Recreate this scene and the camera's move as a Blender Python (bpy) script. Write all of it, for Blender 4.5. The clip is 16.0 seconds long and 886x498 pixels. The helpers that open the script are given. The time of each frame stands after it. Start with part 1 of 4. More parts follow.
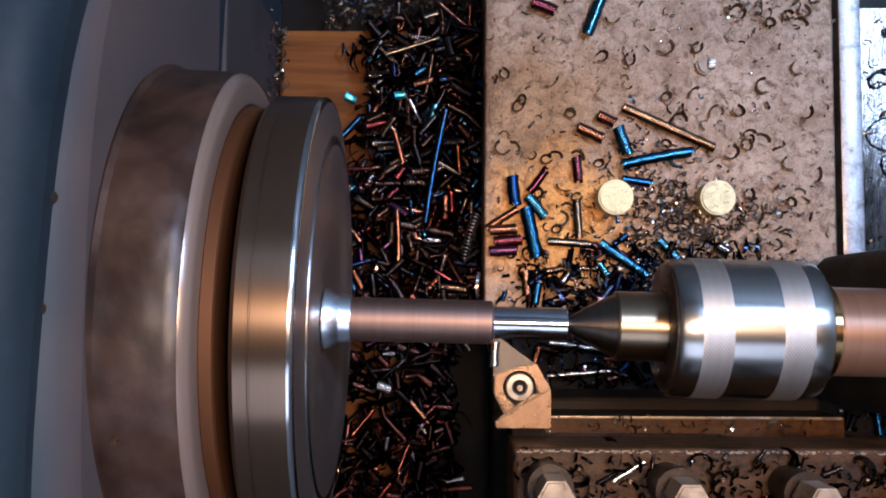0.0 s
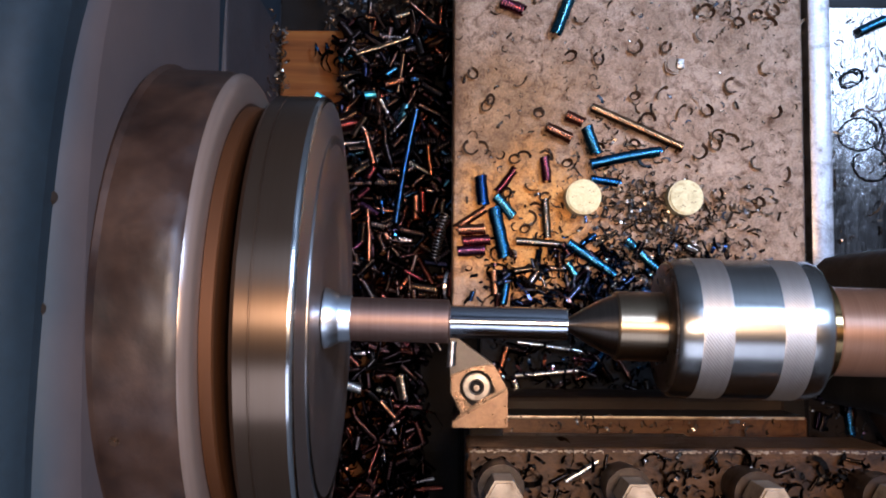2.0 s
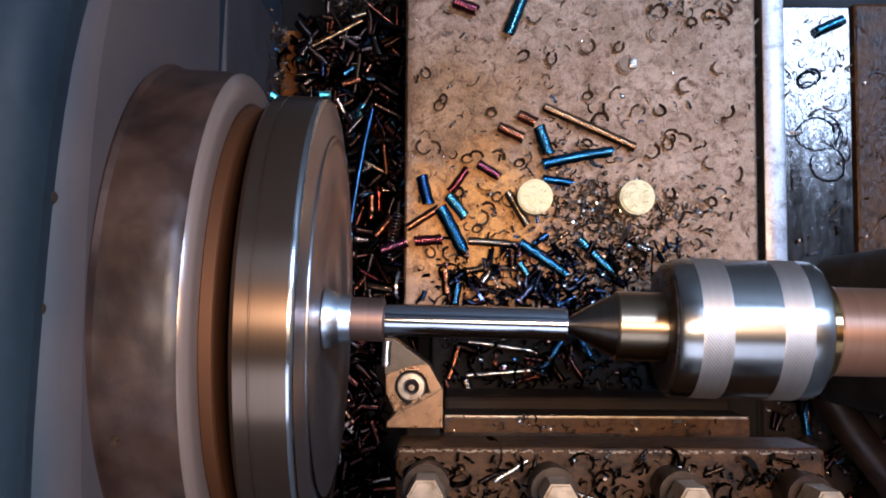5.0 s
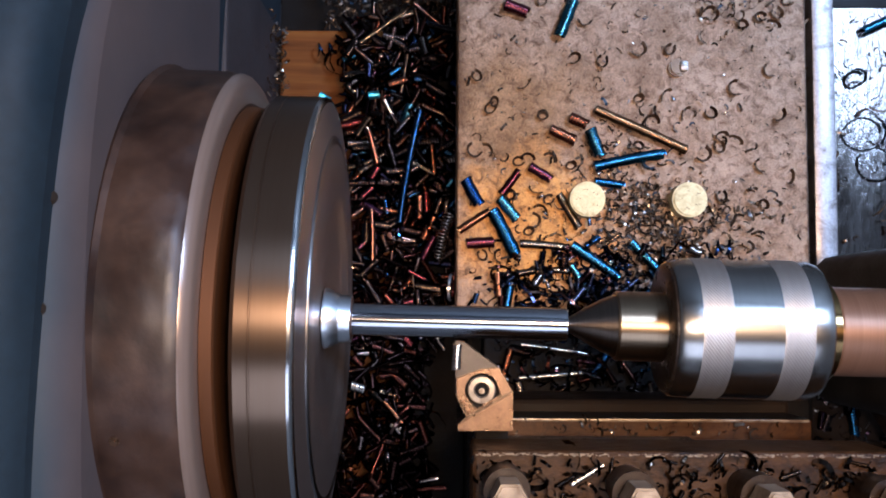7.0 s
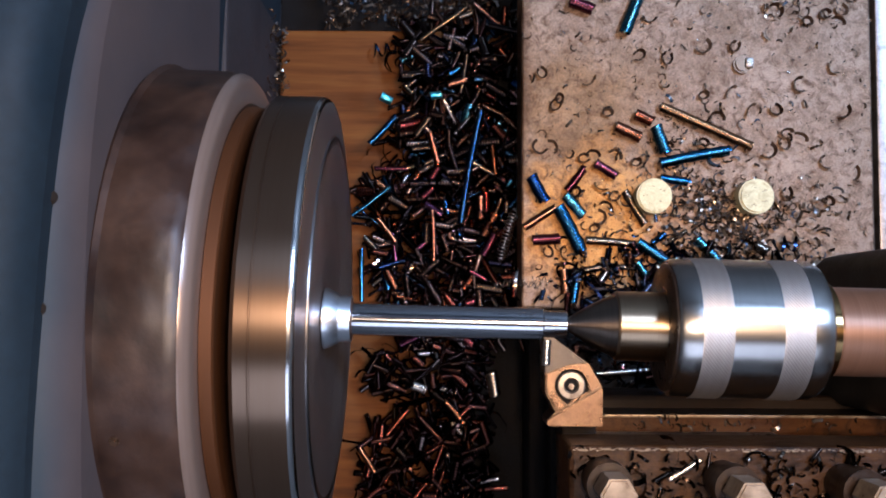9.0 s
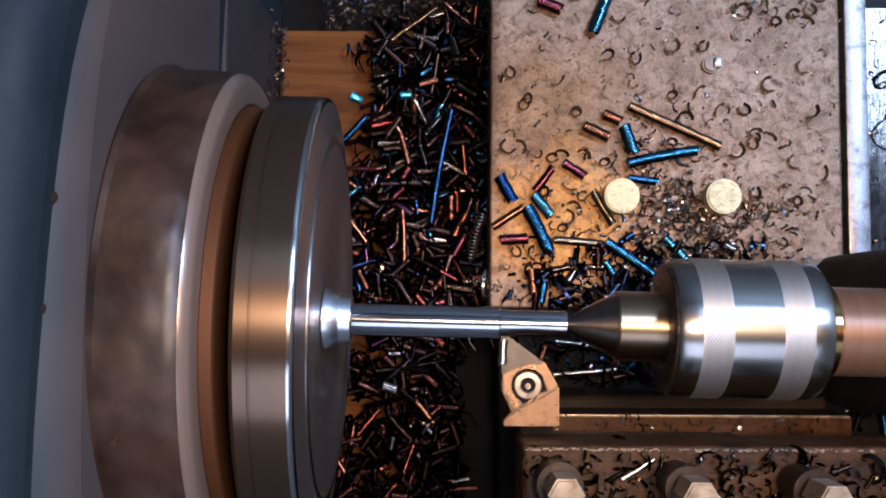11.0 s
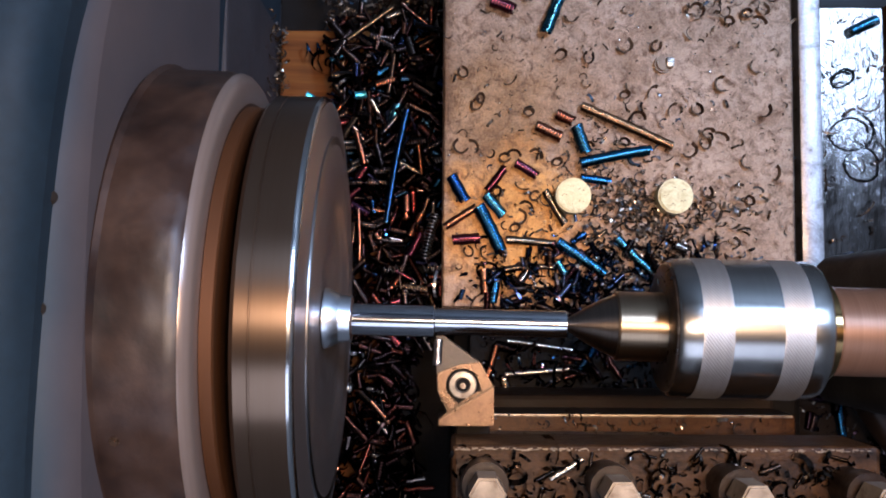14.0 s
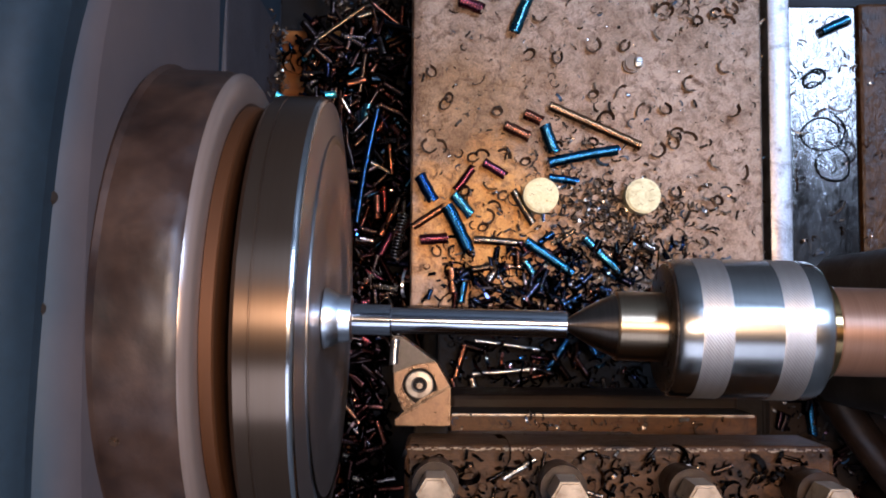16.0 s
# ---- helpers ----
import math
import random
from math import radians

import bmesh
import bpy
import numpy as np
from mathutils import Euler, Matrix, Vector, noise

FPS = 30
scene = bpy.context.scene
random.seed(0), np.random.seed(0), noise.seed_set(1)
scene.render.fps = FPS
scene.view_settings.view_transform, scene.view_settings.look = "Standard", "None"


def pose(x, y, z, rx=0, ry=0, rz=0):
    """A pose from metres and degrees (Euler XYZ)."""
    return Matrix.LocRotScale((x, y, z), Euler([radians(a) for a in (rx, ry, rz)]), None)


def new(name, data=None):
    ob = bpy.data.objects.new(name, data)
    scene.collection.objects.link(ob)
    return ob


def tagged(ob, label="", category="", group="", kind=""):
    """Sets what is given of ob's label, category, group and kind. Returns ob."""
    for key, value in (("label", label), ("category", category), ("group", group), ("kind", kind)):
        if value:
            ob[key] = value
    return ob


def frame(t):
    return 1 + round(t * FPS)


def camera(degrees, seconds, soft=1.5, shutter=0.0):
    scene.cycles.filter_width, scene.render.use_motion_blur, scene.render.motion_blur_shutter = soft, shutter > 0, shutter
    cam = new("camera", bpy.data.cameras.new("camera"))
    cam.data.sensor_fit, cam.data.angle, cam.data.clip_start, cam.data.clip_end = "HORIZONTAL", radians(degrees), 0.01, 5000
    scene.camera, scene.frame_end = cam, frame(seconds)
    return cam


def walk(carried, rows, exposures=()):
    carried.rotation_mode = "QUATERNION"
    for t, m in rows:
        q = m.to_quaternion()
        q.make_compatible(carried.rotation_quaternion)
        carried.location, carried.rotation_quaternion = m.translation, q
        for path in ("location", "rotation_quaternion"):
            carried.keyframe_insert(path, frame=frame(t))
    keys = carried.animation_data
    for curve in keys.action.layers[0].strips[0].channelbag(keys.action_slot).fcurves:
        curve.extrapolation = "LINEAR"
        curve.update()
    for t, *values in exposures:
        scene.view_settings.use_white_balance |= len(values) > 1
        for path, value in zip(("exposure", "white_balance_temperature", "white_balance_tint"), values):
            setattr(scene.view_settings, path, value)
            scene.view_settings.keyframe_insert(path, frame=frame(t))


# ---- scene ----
AXIS = 1.10                      # height of the spindle axis over the floor
MM = 0.001

# the camera stands still over the work, tilted a little towards the far side
cam = camera(50.35, 16.0, soft=1.9)
EYE = pose(0.0, 0.0037, AXIS + 0.346, 3.7, 0, 0.3)
walk(cam, [(0, EYE), (16.0, EYE)], exposures=[(0, 0.17, 5560, 18), (16.0, 0.17, 5560, 18)])

# ---- light: a warm machine lamp over the work, the phone's LED, a cool tube on the ceiling, an added pale fill, dim daylight
world = bpy.data.worlds.new("world")
scene.world = world
world.use_nodes = True
sky = world.node_tree.nodes.new("ShaderNodeTexSky")
sky.sky_type, sky.sun_disc = "NISHITA", False
sky.sun_elevation, sky.sun_rotation = radians(35), radians(60)
world.node_tree.links.new(sky.outputs[0], world.node_tree.nodes["Background"].inputs[0])
world.node_tree.nodes["Background"].inputs[1].default_value = 0.1


def area(name, m, w, h, power, colour):
    lamp = bpy.data.lights.new(name, "AREA")
    lamp.shape, lamp.size, lamp.size_y, lamp.energy, lamp.color = "RECTANGLE", w, h, power, colour
    ob = new(name, lamp)
    ob.matrix_world = m
    return ob


area("machine_lamp_light", pose(0.120, 0.034, AXIS + 0.50), 0.075, 0.075, 2.1, (1.0, 0.62, 0.31))
# the phone's LED beside the camera, known from highlights on the round parts
area("phone_led_light", pose(0.03, 0.004, AXIS + 0.40), 0.02, 0.012, 0.8, (1.0, 0.76, 0.50))
area("ceiling_light_cool", pose(0.93, 0.70, AXIS + 1.52), 0.42, 0.46, 38, (0.56, 0.76, 1.0))
# broad fill added for light bounced off the ceiling, no lamp known there
area("ceiling_bounce_fill", pose(0.1, -1.15, AXIS + 1.52), 1.5, 1.0, 3.6, (0.90, 0.88, 1.0))


# ---- materials
LIB = {}


def nodes_of(name):
    m = bpy.data.materials.new(name)
    m.use_nodes = True
    nt = m.node_tree
    return m, nt, nt.nodes["Principled BSDF"]


def ramp(nt, fac, stops):
    r = nt.nodes.new("ShaderNodeValToRGB")
    r.color_ramp.elements[0].position, r.color_ramp.elements[1].position = stops[0][0], stops[-1][0]
    r.color_ramp.elements[0].color, r.color_ramp.elements[1].color = (*stops[0][1], 1), (*stops[-1][1], 1)
    for p, c in stops[1:-1]:
        r.color_ramp.elements.new(p).color = (*c, 1)
    nt.links.new(fac, r.inputs[0])
    return r.outputs[0]


def grey(v):
    return (v, v, v)


def tex(nt, scale, detail=4.0, rough=0.6, stretch=(1, 1, 1), distort=0.0):
    c = nt.nodes.new("ShaderNodeTexCoord")
    mp = nt.nodes.new("ShaderNodeMapping")
    mp.inputs["Scale"].default_value = stretch
    n = nt.nodes.new("ShaderNodeTexNoise")
    n.inputs["Scale"].default_value, n.inputs["Detail"].default_value = scale, detail
    n.inputs["Roughness"].default_value, n.inputs["Distortion"].default_value = rough, distort
    nt.links.new(c.outputs["Object"], mp.inputs[0])
    nt.links.new(mp.outputs[0], n.inputs[0])
    return n.outputs[0]


def bump(nt, bsdf, height, strength, dist=0.0005):
    b = nt.nodes.new("ShaderNodeBump")
    b.inputs["Strength"].default_value, b.inputs["Distance"].default_value = strength, dist
    nt.links.new(height, b.inputs["Height"])
    nt.links.new(b.outputs[0], bsdf.inputs["Normal"])


def mixc(nt, fac, a, b, mode="MIX"):
    m = nt.nodes.new("ShaderNodeMix")
    m.data_type, m.blend_type = "RGBA", mode
    for sock, v in ((m.inputs[0], fac), (m.inputs[6], a), (m.inputs[7], b)):
        if isinstance(v, (float, int)):
            sock.default_value = v
        elif isinstance(v, tuple):
            sock.default_value = (*v, 1)
        else:
            nt.links.new(v, sock)
    return m.outputs[2]


def surface(name, lo, hi, metal, rough, scale=60, stretch=(1, 1, 1), fine=900, bumps=0.15, stain=None, stain_scale=25, dist=0.0004, shine=0.5, lump=0.0):
    """A worn surface: broad patches between two colours, fine grain, stains of a third colour, uneven gloss."""
    m, nt, b = nodes_of(name)
    broad = tex(nt, scale, 5, 0.65, stretch)
    grain = tex(nt, fine, 3, 0.6, stretch)
    col = ramp(nt, broad, [(0.3, lo), (0.7, hi)])
    col = mixc(nt, 0.35, col, ramp(nt, grain, [(0.3, grey(0.25)), (0.7, grey(1.0))]), "MULTIPLY")
    if stain:
        col = mixc(nt, ramp(nt, tex(nt, stain_scale, 6, 0.7, (1, 1, 1), 0.6), [(0.5, grey(0)), (0.68, grey(1))]), col, stain)
    nt.links.new(col, b.inputs["Base Color"])
    b.inputs["Metallic"].default_value = metal
    b.inputs["Specular IOR Level"].default_value = shine
    nt.links.new(ramp(nt, broad, [(0.25, grey(rough * 0.7)), (0.75, grey(min(1, rough * 1.35)))]), b.inputs["Roughness"])
    bump(nt, b, grain, bumps, dist)
    if lump:
        first = b.inputs["Normal"].links[0].from_node
        wide = nt.nodes.new("ShaderNodeBump")
        wide.inputs["Strength"].default_value, wide.inputs["Distance"].default_value = 1.0, lump
        nt.links.new(tex(nt, 26, 2, 0.5), wide.inputs["Height"])
        nt.links.new(wide.outputs[0], first.inputs["Normal"])
    LIB[name] = m
    return m


def distance_from(nt, x, y, rx, ry):
    """How far a place of the object lies from (x, y), in units of rx and ry, with an uneven outline."""
    c = nt.nodes.new("ShaderNodeTexCoord")
    mp = nt.nodes.new("ShaderNodeMapping")
    mp.inputs["Scale"].default_value = (1 / rx, 1 / ry, 0)
    mp.inputs["Location"].default_value = (-x / rx, -y / ry, 0)
    ln = nt.nodes.new("ShaderNodeVectorMath")
    ln.operation = "LENGTH"
    nt.links.new(c.outputs["Object"], mp.inputs[0])
    nt.links.new(mp.outputs[0], ln.inputs[0])
    add = nt.nodes.new("ShaderNodeMath")
    add.operation = "MULTIPLY_ADD"
    nt.links.new(tex(nt, 55, 5, 0.65), add.inputs[0])
    add.inputs[1].default_value = 0.9
    nt.links.new(ln.outputs["Value"], add.inputs[2])
    return add.outputs[0]


def plate_material():
    """Ground steel under a brown oil film: rust brown with the lamp's warm pool near the work, greyer farther off, grit
    all over.
    """
    m, nt, b = nodes_of("plate_steel")
    broad = tex(nt, 38, 5, 0.65)
    grain = tex(nt, 1500, 3, 0.65)
    col = ramp(nt, broad, [(0.3, (0.155, 0.098, 0.062)), (0.7, (0.330, 0.234, 0.170))])
    film = ramp(nt, distance_from(nt, 0.045, 0.095, 0.095, 0.120), [(0.6, grey(0.85)), (2.2, grey(0))])
    col = mixc(nt, film, col, ramp(nt, broad, [(0.3, (0.112, 0.062, 0.028)), (0.7, (0.255, 0.150, 0.074))]))
    # orange patch: oily rust stain, with the lamp's warm glow added to its colour
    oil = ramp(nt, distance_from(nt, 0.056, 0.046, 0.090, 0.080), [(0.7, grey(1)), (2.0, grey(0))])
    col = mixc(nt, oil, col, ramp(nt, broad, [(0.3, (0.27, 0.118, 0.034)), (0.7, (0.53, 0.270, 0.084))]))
    # darker brown along the plate's left edge
    left_margin = ramp(nt, distance_from(nt, 0.018, 0.115, 0.014, 0.14), [(0.7, grey(0.8)), (2.2, grey(0))])
    col = mixc(nt, left_margin, col, (0.085, 0.046, 0.026))
    blots = ramp(nt, tex(nt, 190, 6, 0.75, (1, 1, 1), 0.6), [(0.47, grey(0)), (0.68, grey(1))])
    col = mixc(nt, blots, col, (0.070, 0.036, 0.019))
    col = mixc(nt, 0.55, col, ramp(nt, grain, [(0.3, grey(0.2)), (0.65, grey(1.0))]), "MULTIPLY")
    nt.links.new(col, b.inputs["Base Color"])
    b.inputs["Metallic"].default_value = 0.92
    nt.links.new(ramp(nt, broad, [(0.25, grey(0.30)), (0.75, grey(0.46))]), b.inputs["Roughness"])
    grit = nt.nodes.new("ShaderNodeMath")
    grit.operation = "MULTIPLY_ADD"
    nt.links.new(ramp(nt, tex(nt, 620, 2, 0.5), [(0.52, grey(0)), (0.72, grey(1))]), grit.inputs[0])
    grit.inputs[1].default_value = 0.35
    nt.links.new(grain, grit.inputs[2])
    bump(nt, b, grit.outputs[0], 0.75, 0.0004)
    LIB["plate_steel"] = m


def cover_material():
    """Grey towards the machine's front, blending into blue at the back edge."""
    m, nt, b = nodes_of("cover_paint")
    broad = tex(nt, 14, 5, 0.65)
    grain = tex(nt, 300, 3, 0.6)
    col = ramp(nt, broad, [(0.3, (0.050, 0.041, 0.043)), (0.7, (0.070, 0.058, 0.060))])
    c = nt.nodes.new("ShaderNodeTexCoord")
    sp = nt.nodes.new("ShaderNodeSeparateXYZ")
    nt.links.new(c.outputs["Object"], sp.inputs[0])
    add = nt.nodes.new("ShaderNodeMath")
    add.operation = "MULTIPLY_ADD"
    nt.links.new(tex(nt, 20, 4, 0.6), add.inputs[0])
    add.inputs[1].default_value = 0.006
    nt.links.new(sp.outputs[0], add.inputs[2])
    scaled = nt.nodes.new("ShaderNodeMapRange")
    scaled.inputs["From Min"].default_value, scaled.inputs["From Max"].default_value = -0.1005, -0.0932
    nt.links.new(add.outputs[0], scaled.inputs["Value"])
    col = mixc(nt, scaled.outputs[0], (0.010, 0.022, 0.034), col)
    nt.links.new(col, b.inputs["Base Color"])
    b.inputs["Roughness"].default_value = 0.6
    b.inputs["Specular IOR Level"].default_value = 0.3
    bump(nt, b, grain, 0.15, 0.0004)
    LIB["cover_paint"] = m


plate_material()
cover_material()
surface("saddle_steel", (0.036, 0.029, 0.024), (0.140, 0.128, 0.120), 0.95, 0.15, 50, (1, 0.25, 1), 420, 0.9)
surface("rusty_ledge", (0.025, 0.011, 0.004), (0.085, 0.038, 0.012), 0.0, 0.30, 120, (1, 0.5, 1), 380, 1.0, (0.010, 0.006, 0.004), 60, 0.0010, 0.15)
surface("oily_cast_iron", (0.0065, 0.0046, 0.0039), (0.0156, 0.0111, 0.0084), 0.0, 0.4, 60, (1, 1, 1), 500, 0.12, None, 25, 0.0004, 0.2)
surface("post_steel", (0.0200, 0.0085, 0.0034), (0.0700, 0.0330, 0.0130), 0.0, 0.36, 120, (1, 2, 2), 700, 0.5, (0.0060, 0.0032, 0.0020), 70, 0.0006, 0.10)
surface("worn_bright_steel", (0.28, 0.255, 0.23), (0.42, 0.40, 0.37), 0.95, 0.30, 120, (1, 6, 6), 1200, 0.25)
surface("tool_steel", (0.0439, 0.0288, 0.0187), (0.0806, 0.0562, 0.0374), 0.85, 0.30, 150, (1, 1, 1), 1500, 0.25, (0.03, 0.018, 0.011), 220)
surface("clamp_steel", (0.0890, 0.0513, 0.0288), (0.1310, 0.0811, 0.0498), 0.8, 0.30, 150, (1, 1, 1), 1500, 0.25, (0.0628, 0.0350, 0.0209), 220)
surface("screw_brown", (0.0121, 0.0060, 0.0033), (0.0253, 0.0138, 0.0083), 0.2, 0.36, 120, (1, 1, 1), 700, 0.3, (0.012, 0.007, 0.004), 90, 0.0004, 0.25)
surface("screw_cap_steel", (0.2142, 0.1683, 0.1224), (0.3162, 0.2652, 0.2040), 0.5, 0.36, 140, (1, 1, 1), 350, 0.15, (0.1020, 0.0663, 0.0408), 150)
surface("jaw_brass", (0.0420, 0.0140, 0.0035), (0.0850, 0.0350, 0.0100), 0.0, 0.34, 90, (1, 3, 3), 1100, 0.3, (0.0140, 0.0060, 0.0030), 110, 0.0004, 0.10)
surface("strip_steel", (0.27, 0.25, 0.25), (0.40, 0.38, 0.38), 0.9, 0.42, 60, (1, 1, 1), 700, 0.3, (0.10, 0.08, 0.07), 70)
# near-black; stands in for shade on the bridge, left wing, hub and neck
surface("black_shaded_iron", (0.0060, 0.0048, 0.0042), (0.0135, 0.0102, 0.0081), 0.0, 0.7, 60, (1, 1, 1), 500, 0.5, None, 25, 0.0006, 0.08)
surface("brown_oil", (0.0095, 0.0055, 0.0032), (0.0230, 0.0130, 0.0078), 0.0, 0.6, 45, (1, 1, 1), 500, 0.3, None, 25, 0.0005, 0.12)
surface("carbide", (0.0252, 0.0202, 0.0168), (0.0476, 0.0392, 0.0336), 0.7, 0.35, 200, (1, 1, 1), 1500, 0.2)
surface("shaded_face_black", (0.010, 0.007, 0.005), (0.030, 0.020, 0.014), 0.2, 0.3, 200, (1, 1, 1), 900, 0.3, None, 25, 0.0004, 0.5)
surface("bolt_steel", (0.56, 0.49, 0.26), (0.70, 0.64, 0.38), 0.15, 0.45, 220, (1, 1, 1), 1500, 0.2, (0.34, 0.27, 0.13), 150)
surface("headstock_paint", (0.0055, 0.0140, 0.0238), (0.0090, 0.0198, 0.0310), 0.0, 0.75, 9, (1, 1, 1), 300, 0.15, None, 14, 0.0004, 0.25)
surface("boss_paint", (0.0165, 0.0076, 0.0046), (0.0450, 0.0242, 0.0152), 0.0, 0.46, 24, (1, 1, 1), 350, 0.15, (0.0056, 0.0030, 0.0022), 17, 0.0006, 0.36, 0.008)
surface("lower_cover_paint", (0.026, 0.023, 0.026), (0.042, 0.038, 0.042), 0.0, 0.6, 14, (1, 1, 1), 300, 0.2, None, 25, 0.0004, 0.25)
surface("bed_paint", (0.003, 0.0025, 0.0025), (0.008, 0.006, 0.005), 0.0, 0.5, 20, (1, 1, 1), 900, 0.3, None, 25, 0.0006, 0.15)
surface("tailstock_iron", (0.0110, 0.0095, 0.0085), (0.0240, 0.0205, 0.0185), 0.0, 0.55, 30, (1, 1, 1), 600, 0.3, None, 25, 0.0004, 0.2)
surface("concrete", (0.20, 0.19, 0.18), (0.32, 0.31, 0.29), 0.0, 0.85, 3, (1, 1, 1), 120, 0.4, (0.12, 0.11, 0.10), 2, 0.003)
surface("wall_plaster", (0.252, 0.252, 0.252), (0.336, 0.330, 0.318), 0.0, 0.9, 2, (1, 1, 1), 90, 0.3, (0.34, 0.33, 0.31), 1.5, 0.003)
surface("lamp_housing", (0.05, 0.05, 0.05), (0.09, 0.09, 0.09), 0.3, 0.5, 30)


def turned(name, lo, hi, rough, ring=1500, strength=0.3, brushed=0.75, metal=1.0):
    """Metal turned on a lathe: fine rings round the x axis, which draw its highlights out along the axis."""
    m, nt, b = nodes_of(name)
    rings = tex(nt, ring, 2, 0.7, (1, 0.0, 0.0))
    broad = tex(nt, 160, 3, 0.6, (1, 0.0, 0.0))
    col = mixc(nt, 0.6, ramp(nt, broad, [(0.3, lo), (0.7, hi)]), ramp(nt, rings, [(0.3, lo), (0.7, hi)]))
    nt.links.new(col, b.inputs["Base Color"])
    b.inputs["Metallic"].default_value = metal
    b.inputs["Roughness"].default_value = rough
    if brushed:
        tg = nt.nodes.new("ShaderNodeTangent")
        tg.direction_type, tg.axis = "RADIAL", "X"
        nt.links.new(tg.outputs[0], b.inputs["Tangent"])
        b.inputs["Anisotropic"].default_value = brushed
        b.inputs["Anisotropic Rotation"].default_value = 0.25
    bump(nt, b, rings, strength, 0.0001)
    LIB[name] = m
    return m


turned("chuck_steel", (0.1622, 0.1056, 0.0688), (0.1836, 0.1231, 0.0842), 0.29, 500, 0.05, 0.78, 0.95)
turned("chuck_face_steel", (0.28, 0.235, 0.215), (0.35, 0.30, 0.275), 0.30, 500, 0.06, 0.3, 0.9)
turned("polished_rim", (0.50, 0.48, 0.46), (0.60, 0.58, 0.56), 0.2, 800, 0.1)
turned("worn_rim", (0.27, 0.245, 0.235), (0.34, 0.315, 0.305), 0.3, 800, 0.1)
turned("bare_lip", (0.170, 0.130, 0.110), (0.225, 0.175, 0.150), 0.28, 800, 0.1, 0.6, 0.5)
turned("chamfer_steel", (0.20, 0.168, 0.155), (0.25, 0.212, 0.196), 0.3, 500, 0.05, 0.3, 0.85)
turned("nose_steel", (0.78, 0.82, 0.88), (0.86, 0.90, 0.95), 0.32, 800, 0.05, 0.4)
turned("fresh_cut_steel", (0.44, 0.43, 0.45), (0.53, 0.52, 0.54), 0.13, 2600, 0.15)
turned("mill_scale", (0.195, 0.124, 0.101), (0.255, 0.173, 0.143), 0.55, 500, 0.1, 0.3)
turned("centre_steel", (0.365, 0.344, 0.320), (0.415, 0.394, 0.368), 0.25, 900, 0.06, 0.5)
turned("centre_point_steel", (0.2040, 0.1573, 0.1232), (0.2890, 0.2295, 0.1827), 0.28, 1200, 0.1)
turned("shank_steel", (0.30, 0.21, 0.13), (0.40, 0.285, 0.18), 0.36, 1200, 0.1)
turned("knurl_steel", (0.370, 0.350, 0.330), (0.425, 0.402, 0.380), 0.5, 300, 0.05, 0.0)
turned("quill_steel", (0.170, 0.090, 0.055), (0.240, 0.135, 0.088), 0.46, 900, 0.1, 0.5, 0.6)
turned("back_plate_steel", (0.0634, 0.0220, 0.0053), (0.0810, 0.0299, 0.0079), 0.6, 500, 0.1, 0.0, 0.6)
turned("brass_ring", (0.20, 0.125, 0.050), (0.28, 0.185, 0.080), 0.2, 900, 0.1)


def wood_material():
    m, nt, b = nodes_of("pine_board")
    g = tex(nt, 30, 6, 0.6, (0.35, 5, 5), 0.4)
    fine = tex(nt, 400, 3, 0.6, (0.05, 1, 1))
    col = ramp(nt, g, [(0.25, (0.060, 0.017, 0.003)), (0.5, (0.150, 0.050, 0.009)), (0.75, (0.205, 0.078, 0.015))])
    col = mixc(nt, 0.3, col, ramp(nt, fine, [(0.3, grey(0.4)), (0.7, grey(1))]), "MULTIPLY")
    nt.links.new(col, b.inputs["Base Color"])
    b.inputs["Roughness"].default_value = 0.6
    b.inputs["Specular IOR Level"].default_value = 0.15
    bump(nt, b, fine, 0.3, 0.0004)
    LIB["pine_board"] = m


wood_material()


def chip_metal(name, stops, rough=0.22, island=False, metal=1.0):
    """Steel swarf in its temper colours, from chip to chip and along each."""
    m, nt, b = nodes_of(name)
    if island:
        src = nt.nodes.new("ShaderNodeNewGeometry").outputs["Random Per Island"]
    else:
        src = nt.nodes.new("ShaderNodeObjectInfo").outputs["Random"]
    col = ramp(nt, src, stops)
    n = tex(nt, 500, 3, 0.6)
    col = mixc(nt, 0.5, col, ramp(nt, n, [(0.3, grey(0.35)), (0.7, grey(1))]), "MULTIPLY")
    nt.links.new(col, b.inputs["Base Color"])
    b.inputs["Metallic"].default_value = metal
    b.inputs["Roughness"].default_value = rough
    LIB[name] = m


chip_metal("blue_swarf", [(0.0, (0.015, 0.048, 0.160)), (0.5, (0.030, 0.130, 0.250)), (1.0, (0.085, 0.270, 0.350))], 0.17)
chip_metal("copper_swarf", [(0.0, (0.160, 0.042, 0.025)), (0.35, (0.290, 0.130, 0.068)), (0.7, (0.175, 0.034, 0.028)), (1.0, (0.110, 0.046, 0.090))], 0.17)
chip_metal("gold_swarf", [(0.0, (0.24, 0.125, 0.062)), (1.0, (0.32, 0.185, 0.100))], 0.18)
chip_metal("deep_blue_swarf", [(0.0, (0.012, 0.040, 0.095)), (1.0, (0.018, 0.055, 0.125))], 0.15)
chip_metal("straw_swarf", [(0.0, (0.130, 0.094, 0.064)), (1.0, (0.270, 0.215, 0.155))], 0.13)
chip_metal("dark_swarf", [(0.0, (0.022, 0.018, 0.018)), (0.6, (0.055, 0.034, 0.027)), (1.0, (0.120, 0.095, 0.078))], 0.12)
